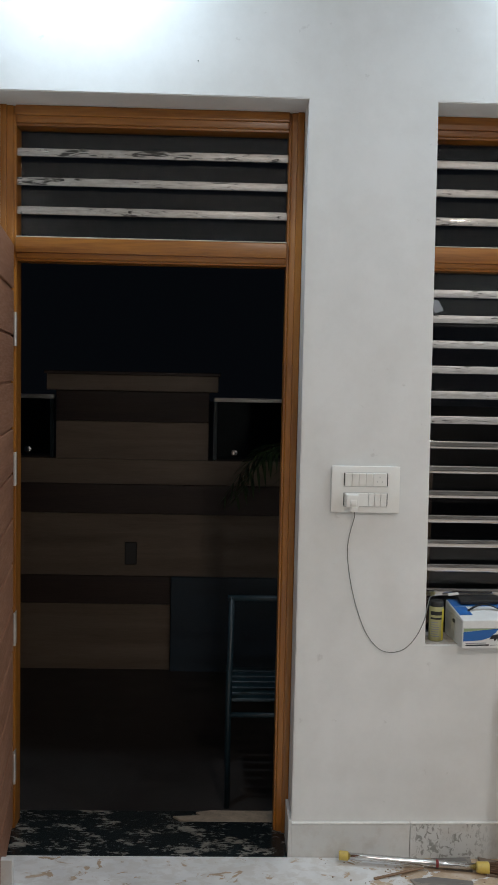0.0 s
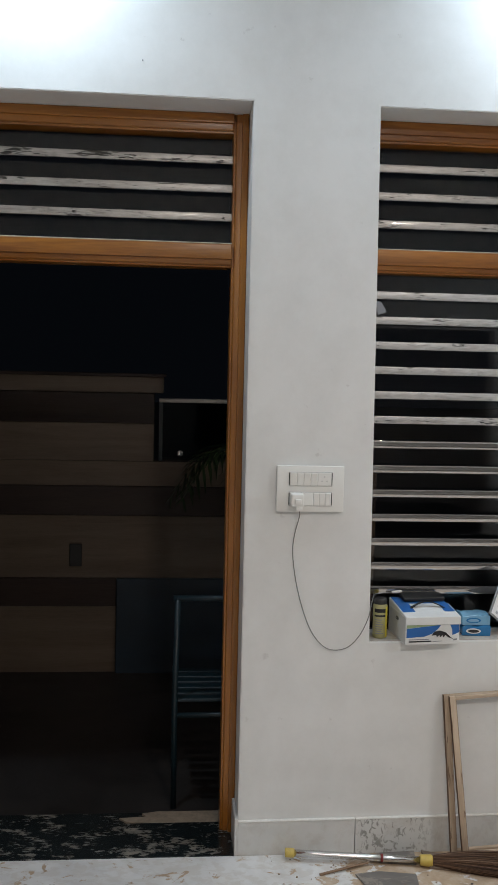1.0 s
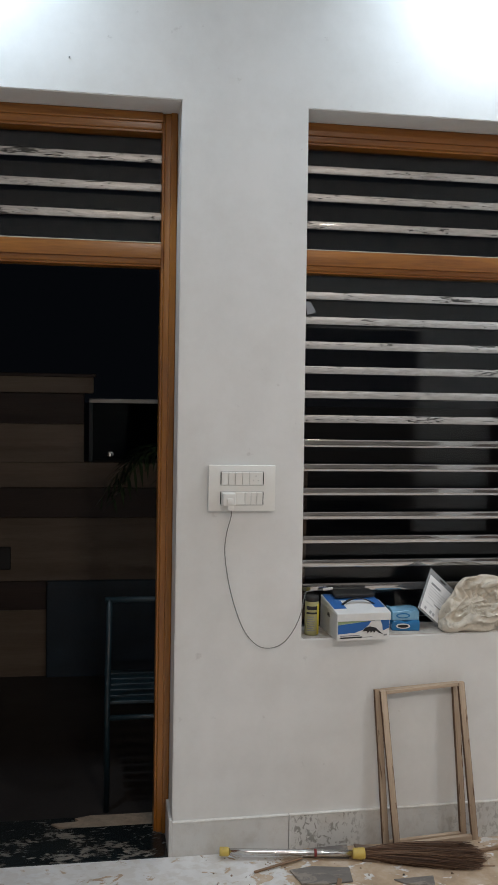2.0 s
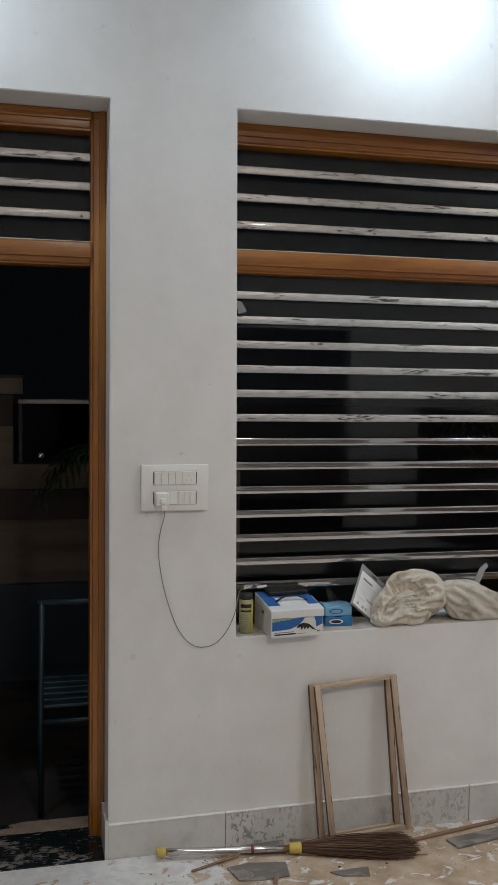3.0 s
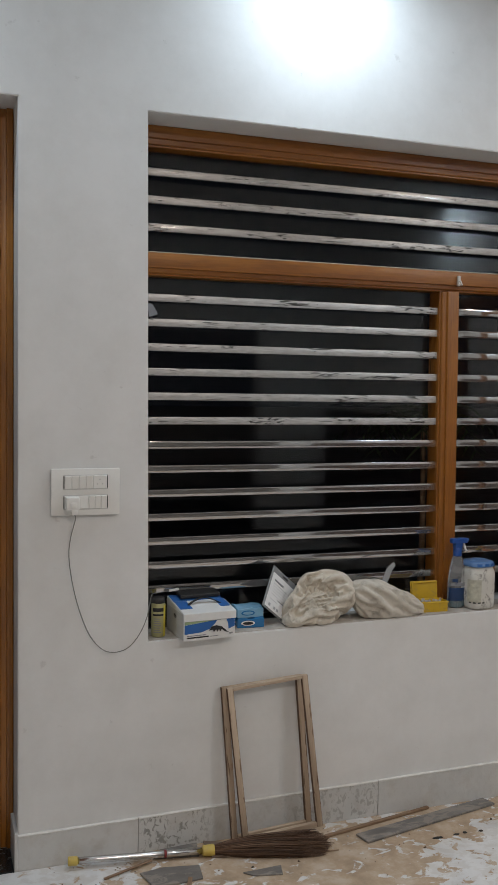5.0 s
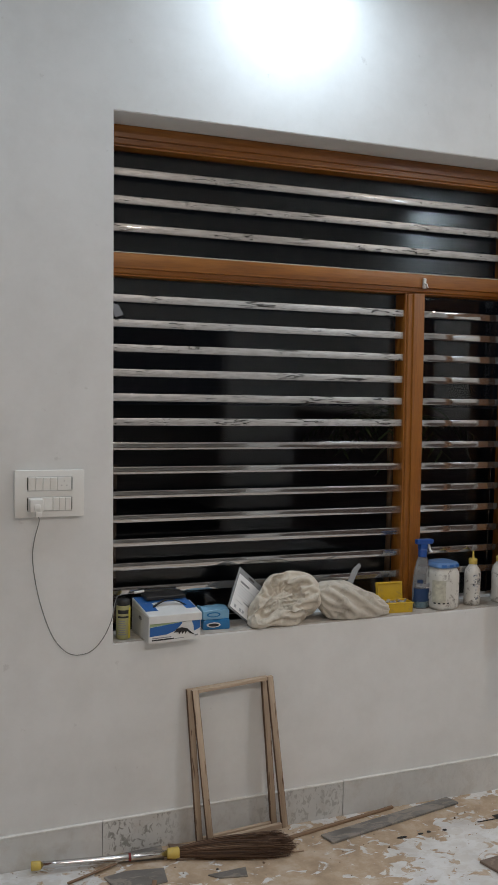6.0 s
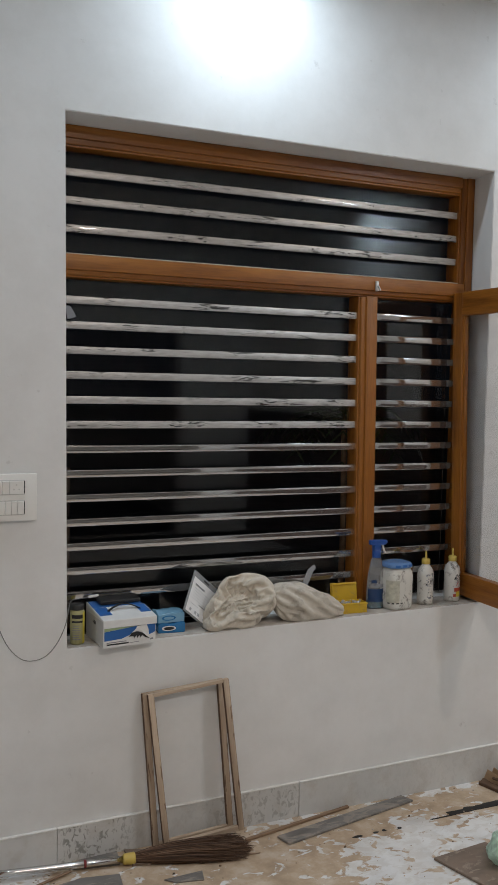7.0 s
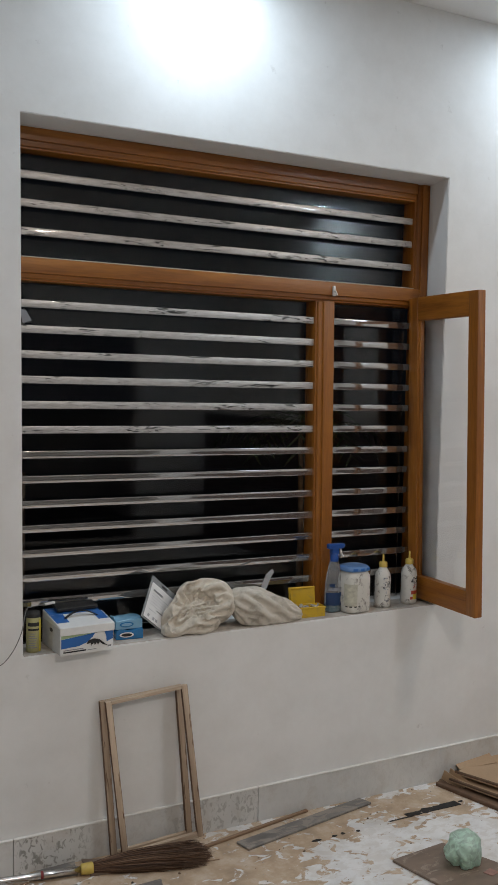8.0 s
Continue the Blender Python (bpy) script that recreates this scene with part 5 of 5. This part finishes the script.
part("flap", moved(box(0, 0.20, 0, 0.004, 0, 0.07, 0.001, 1), pose(2.47, -0.045, 0.050, -72, -3, -8)), CARD, card)
part("flap", moved(box(0, 0.36, 0, 0.004, 0, 0.05, 0.001, 1), pose(2.66, -0.04, 0.054, -72, 0, -3)), CARD, card)
for px_, py_, rz_ in ((2.372, -0.035, 62), (2.415, -0.028, 70)):
    part("torn_flap", moved(box(0, 0.11, 0, 0.003, 0, 0.05, 0.001, 1), pose(px_, py_, 0.02, 8, 20, -rz_)), CARD, card)

res = thing("black_residue", "broken strip of black adhesive residue stuck to the floor", "residue")
rng = random.Random(11)
for x0, x1, y0, y1 in ((2.03, 2.31, -0.246, -0.205), (1.935, 2.06, -0.2475, -0.2405)):
    top, bot = [], []
    for i in range(15):
        t = i / 14
        x = x0 + (x1 - x0) * t
        rag = (y1 - y0) * 0.45 * (1 - t)
        top.append((x + rng.uniform(-0.004, 0.004), y1 - rng.random() * rag))
        bot.append((x + rng.uniform(-0.004, 0.004), y0 + rng.random() * rag * 0.5))
    part("flake", plate(bot + top[::-1], 0.0005, 0.0025), TAR, res)
for x0, y0, ln in ((1.577, -0.253, 0.06), (1.662, -0.250, 0.026), (1.703, -0.248, 0.022), (1.772, -0.256, 0.018), (2.330, -0.22, 0.03)):
    part("flake", plate([(x0 + ln / 2 * math.cos(a * math.tau / 8) * rng.uniform(0.7, 1.2), y0 + 0.007 * math.sin(a * math.tau / 8) * rng.uniform(0.6, 1.3)) for a in range(8)], 0.0005, 0.002), TAR, res)
rng = random.Random(23)
verts, faces = [], []
for k in range(230):
    x, y = rng.uniform(0.1, 2.6), -0.02 - abs(rng.gauss(0, 0.28))
    if y < -0.95 or (1.74 < x < 2.16 and y < -0.48) or (x > 2.3 and y > -0.3):
        continue
    r = rng.choice((0.0025, 0.003, 0.004, 0.006)) * rng.uniform(0.6, 1.3)
    n0 = len(verts)
    a0 = rng.uniform(0, 6)
    for z in (0.0, r * 0.7):
        for i in range(5):
            q = r * rng.uniform(0.6, 1.2) * (1.0 if z == 0 else 0.6)
            verts.append((x + q * math.cos(a0 + i * math.tau / 5), y + q * 0.7 * math.sin(a0 + i * math.tau / 5), z))
    faces.append(tuple(n0 + 5 + i for i in range(5)))
    faces += [(n0 + i, n0 + (i + 1) % 5, n0 + 5 + (i + 1) % 5, n0 + 5 + i) for i in range(5)]
me = bpy.data.meshes.new("floor_crumbs")
me.from_pydata(verts, [], faces)
m, t, b = nodes_of("crumb")
g = t.nodes.new("ShaderNodeNewGeometry")
t.links.new(ramp(t, g.outputs["Random Per Island"], [(0.0, (0.10, 0.06, 0.035)), (0.4, (0.32, 0.24, 0.17)), (0.93, (0.55, 0.5, 0.44)), (1.0, (0.05, 0.04, 0.03))]), b.inputs["Base Color"])
b.inputs["Roughness"].default_value = 0.9
me.materials.append(m)
tagged(new("floor_crumbs", me), "crumbs of dried mortar and splinters scattered on the floor", "debris", "", "stuff")

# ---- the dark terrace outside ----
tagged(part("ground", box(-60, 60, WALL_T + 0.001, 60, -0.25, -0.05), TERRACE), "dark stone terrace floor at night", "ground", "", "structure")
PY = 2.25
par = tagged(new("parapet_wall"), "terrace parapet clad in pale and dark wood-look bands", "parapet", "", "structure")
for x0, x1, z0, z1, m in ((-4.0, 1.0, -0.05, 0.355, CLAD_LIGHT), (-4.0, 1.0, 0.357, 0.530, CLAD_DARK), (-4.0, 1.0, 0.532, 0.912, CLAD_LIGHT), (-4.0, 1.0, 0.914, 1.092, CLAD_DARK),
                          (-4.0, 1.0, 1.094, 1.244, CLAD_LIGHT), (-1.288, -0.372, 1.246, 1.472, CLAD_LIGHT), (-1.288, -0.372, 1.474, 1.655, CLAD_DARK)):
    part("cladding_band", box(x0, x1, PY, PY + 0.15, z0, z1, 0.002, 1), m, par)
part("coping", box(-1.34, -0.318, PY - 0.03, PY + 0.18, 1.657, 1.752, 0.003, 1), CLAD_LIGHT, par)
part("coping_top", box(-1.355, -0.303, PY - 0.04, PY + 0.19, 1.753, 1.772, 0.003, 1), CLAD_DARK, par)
part("socket_box", box(-0.868, -0.794, PY - 0.012, PY, 0.603, 0.741, 0.004, 1), DARK, par, "dark socket box")
for x0, x1 in ((-0.345, 0.93), (-3.2, -1.31)):
    rail = thing("glass_railing", "frameless glass railing with chrome top rail on the parapet", "railing", pose(0, PY + 0.06, 1.2445), "railings")
    part("glass_panel", box(x0, x1, 0.0, 0.010, 0.02, 0.355), RAIL_GLASS, rail).visible_shadow = False
    part("top_rail", box(x0, x1, -0.012, 0.022, 0.356, 0.382, 0.004, 2), RAIL_STEEL, rail)
    part("end_post", box(*((x0, x0 + 0.025) if x0 > -1 else (x1 - 0.025, x1)), -0.006, 0.016, 0.0, 0.355, 0.002, 1), CHAIR_BLUE, rail)
    for k in range(3):
        sx = (x0 + 0.13 + k * 0.45) if x0 > -1 else (x1 - 0.16 - k * 0.45)
        part("spigot", moved(lathe([(0.022, -0.01), (0.022, 0.0), (0.016, 0.004)], 16), pose(sx, -0.004, 0.045, 90, 0, 0)), CHROME, rail)
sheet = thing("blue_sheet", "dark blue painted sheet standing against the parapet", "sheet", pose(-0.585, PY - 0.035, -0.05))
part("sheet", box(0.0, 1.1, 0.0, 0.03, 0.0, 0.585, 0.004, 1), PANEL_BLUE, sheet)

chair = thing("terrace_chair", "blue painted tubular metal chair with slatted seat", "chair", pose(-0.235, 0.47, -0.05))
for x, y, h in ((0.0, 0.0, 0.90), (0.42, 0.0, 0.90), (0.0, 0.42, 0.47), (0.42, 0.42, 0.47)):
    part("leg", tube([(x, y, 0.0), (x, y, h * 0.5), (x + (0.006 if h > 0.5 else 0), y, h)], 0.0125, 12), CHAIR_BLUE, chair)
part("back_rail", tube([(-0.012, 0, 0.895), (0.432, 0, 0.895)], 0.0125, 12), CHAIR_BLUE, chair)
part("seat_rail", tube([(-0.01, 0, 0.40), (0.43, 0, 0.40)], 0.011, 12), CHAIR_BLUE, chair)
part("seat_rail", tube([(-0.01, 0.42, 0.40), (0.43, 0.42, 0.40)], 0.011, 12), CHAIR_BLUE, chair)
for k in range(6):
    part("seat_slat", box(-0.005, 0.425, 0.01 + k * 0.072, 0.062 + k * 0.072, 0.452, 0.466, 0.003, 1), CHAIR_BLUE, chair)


def palm(x, y, z, label, seed, n, size):
    r_ = random.Random(seed)
    p = thing("potted_palm", label, "plant", pose(x, y, -0.05), "palms")
    part("pot", lathe([(0.10, 0.0), (0.13, 0.02), (0.155, 0.26), (0.165, 0.27), (0.165, 0.29), (0.14, 0.285)], 28), SAND, p)
    part("stem", tube([(0, 0, 0.27), (0.01, 0, z * 0.6), (0, 0.01, z)], 0.022, 10, 0.014), STICK, p)
    for k in range(n):
        a = math.tau * k / n + r_.uniform(-0.3, 0.3)
        reach, rise = size * r_.uniform(0.75, 1.1), size * r_.uniform(0.25, 0.75)
        mid = [Vector((math.cos(a) * reach * t, math.sin(a) * reach * t, z + rise * 2.2 * t - rise * 2.6 * t * t)) for t in [i / 12 for i in range(13)]]
        bm = tube(mid, 0.004, 5, 0.0015)
        for i in range(2, 13):
            c, d_ = mid[i], (mid[i] - mid[i - 1]).normalized()
            side = d_.cross(Vector((0, 0, 1))).normalized()
            ln = size * 0.42 * math.sin(0.35 + 2.6 * i / 13)
            for s in (-1, 1):
                tip = c + side * s * ln * 0.8 + d_ * ln * 0.6 + Vector((0, 0, -0.35 * ln))
                m_ = c.lerp(tip, 0.5) + Vector((0, 0, 0.05 * ln))
                w_ = d_ * 0.008
                q = [bm.verts.new(v) for v in (c - w_, c + w_, m_ + w_ * 1.3, m_ - w_ * 1.3, tip)]
                bm.faces.new((q[0], q[1], q[2], q[3]))
                bm.faces.new((q[3], q[2], q[4]))
        part("frond", bm, FROND, p)
    return p


palm(0.20, 1.60, 1.30, "potted palm with thin drooping fronds on the terrace", 3, 11, 0.48)
palm(2.60, 1.70, 1.55, "potted palm standing in the dark outside the window", 8, 10, 0.55)
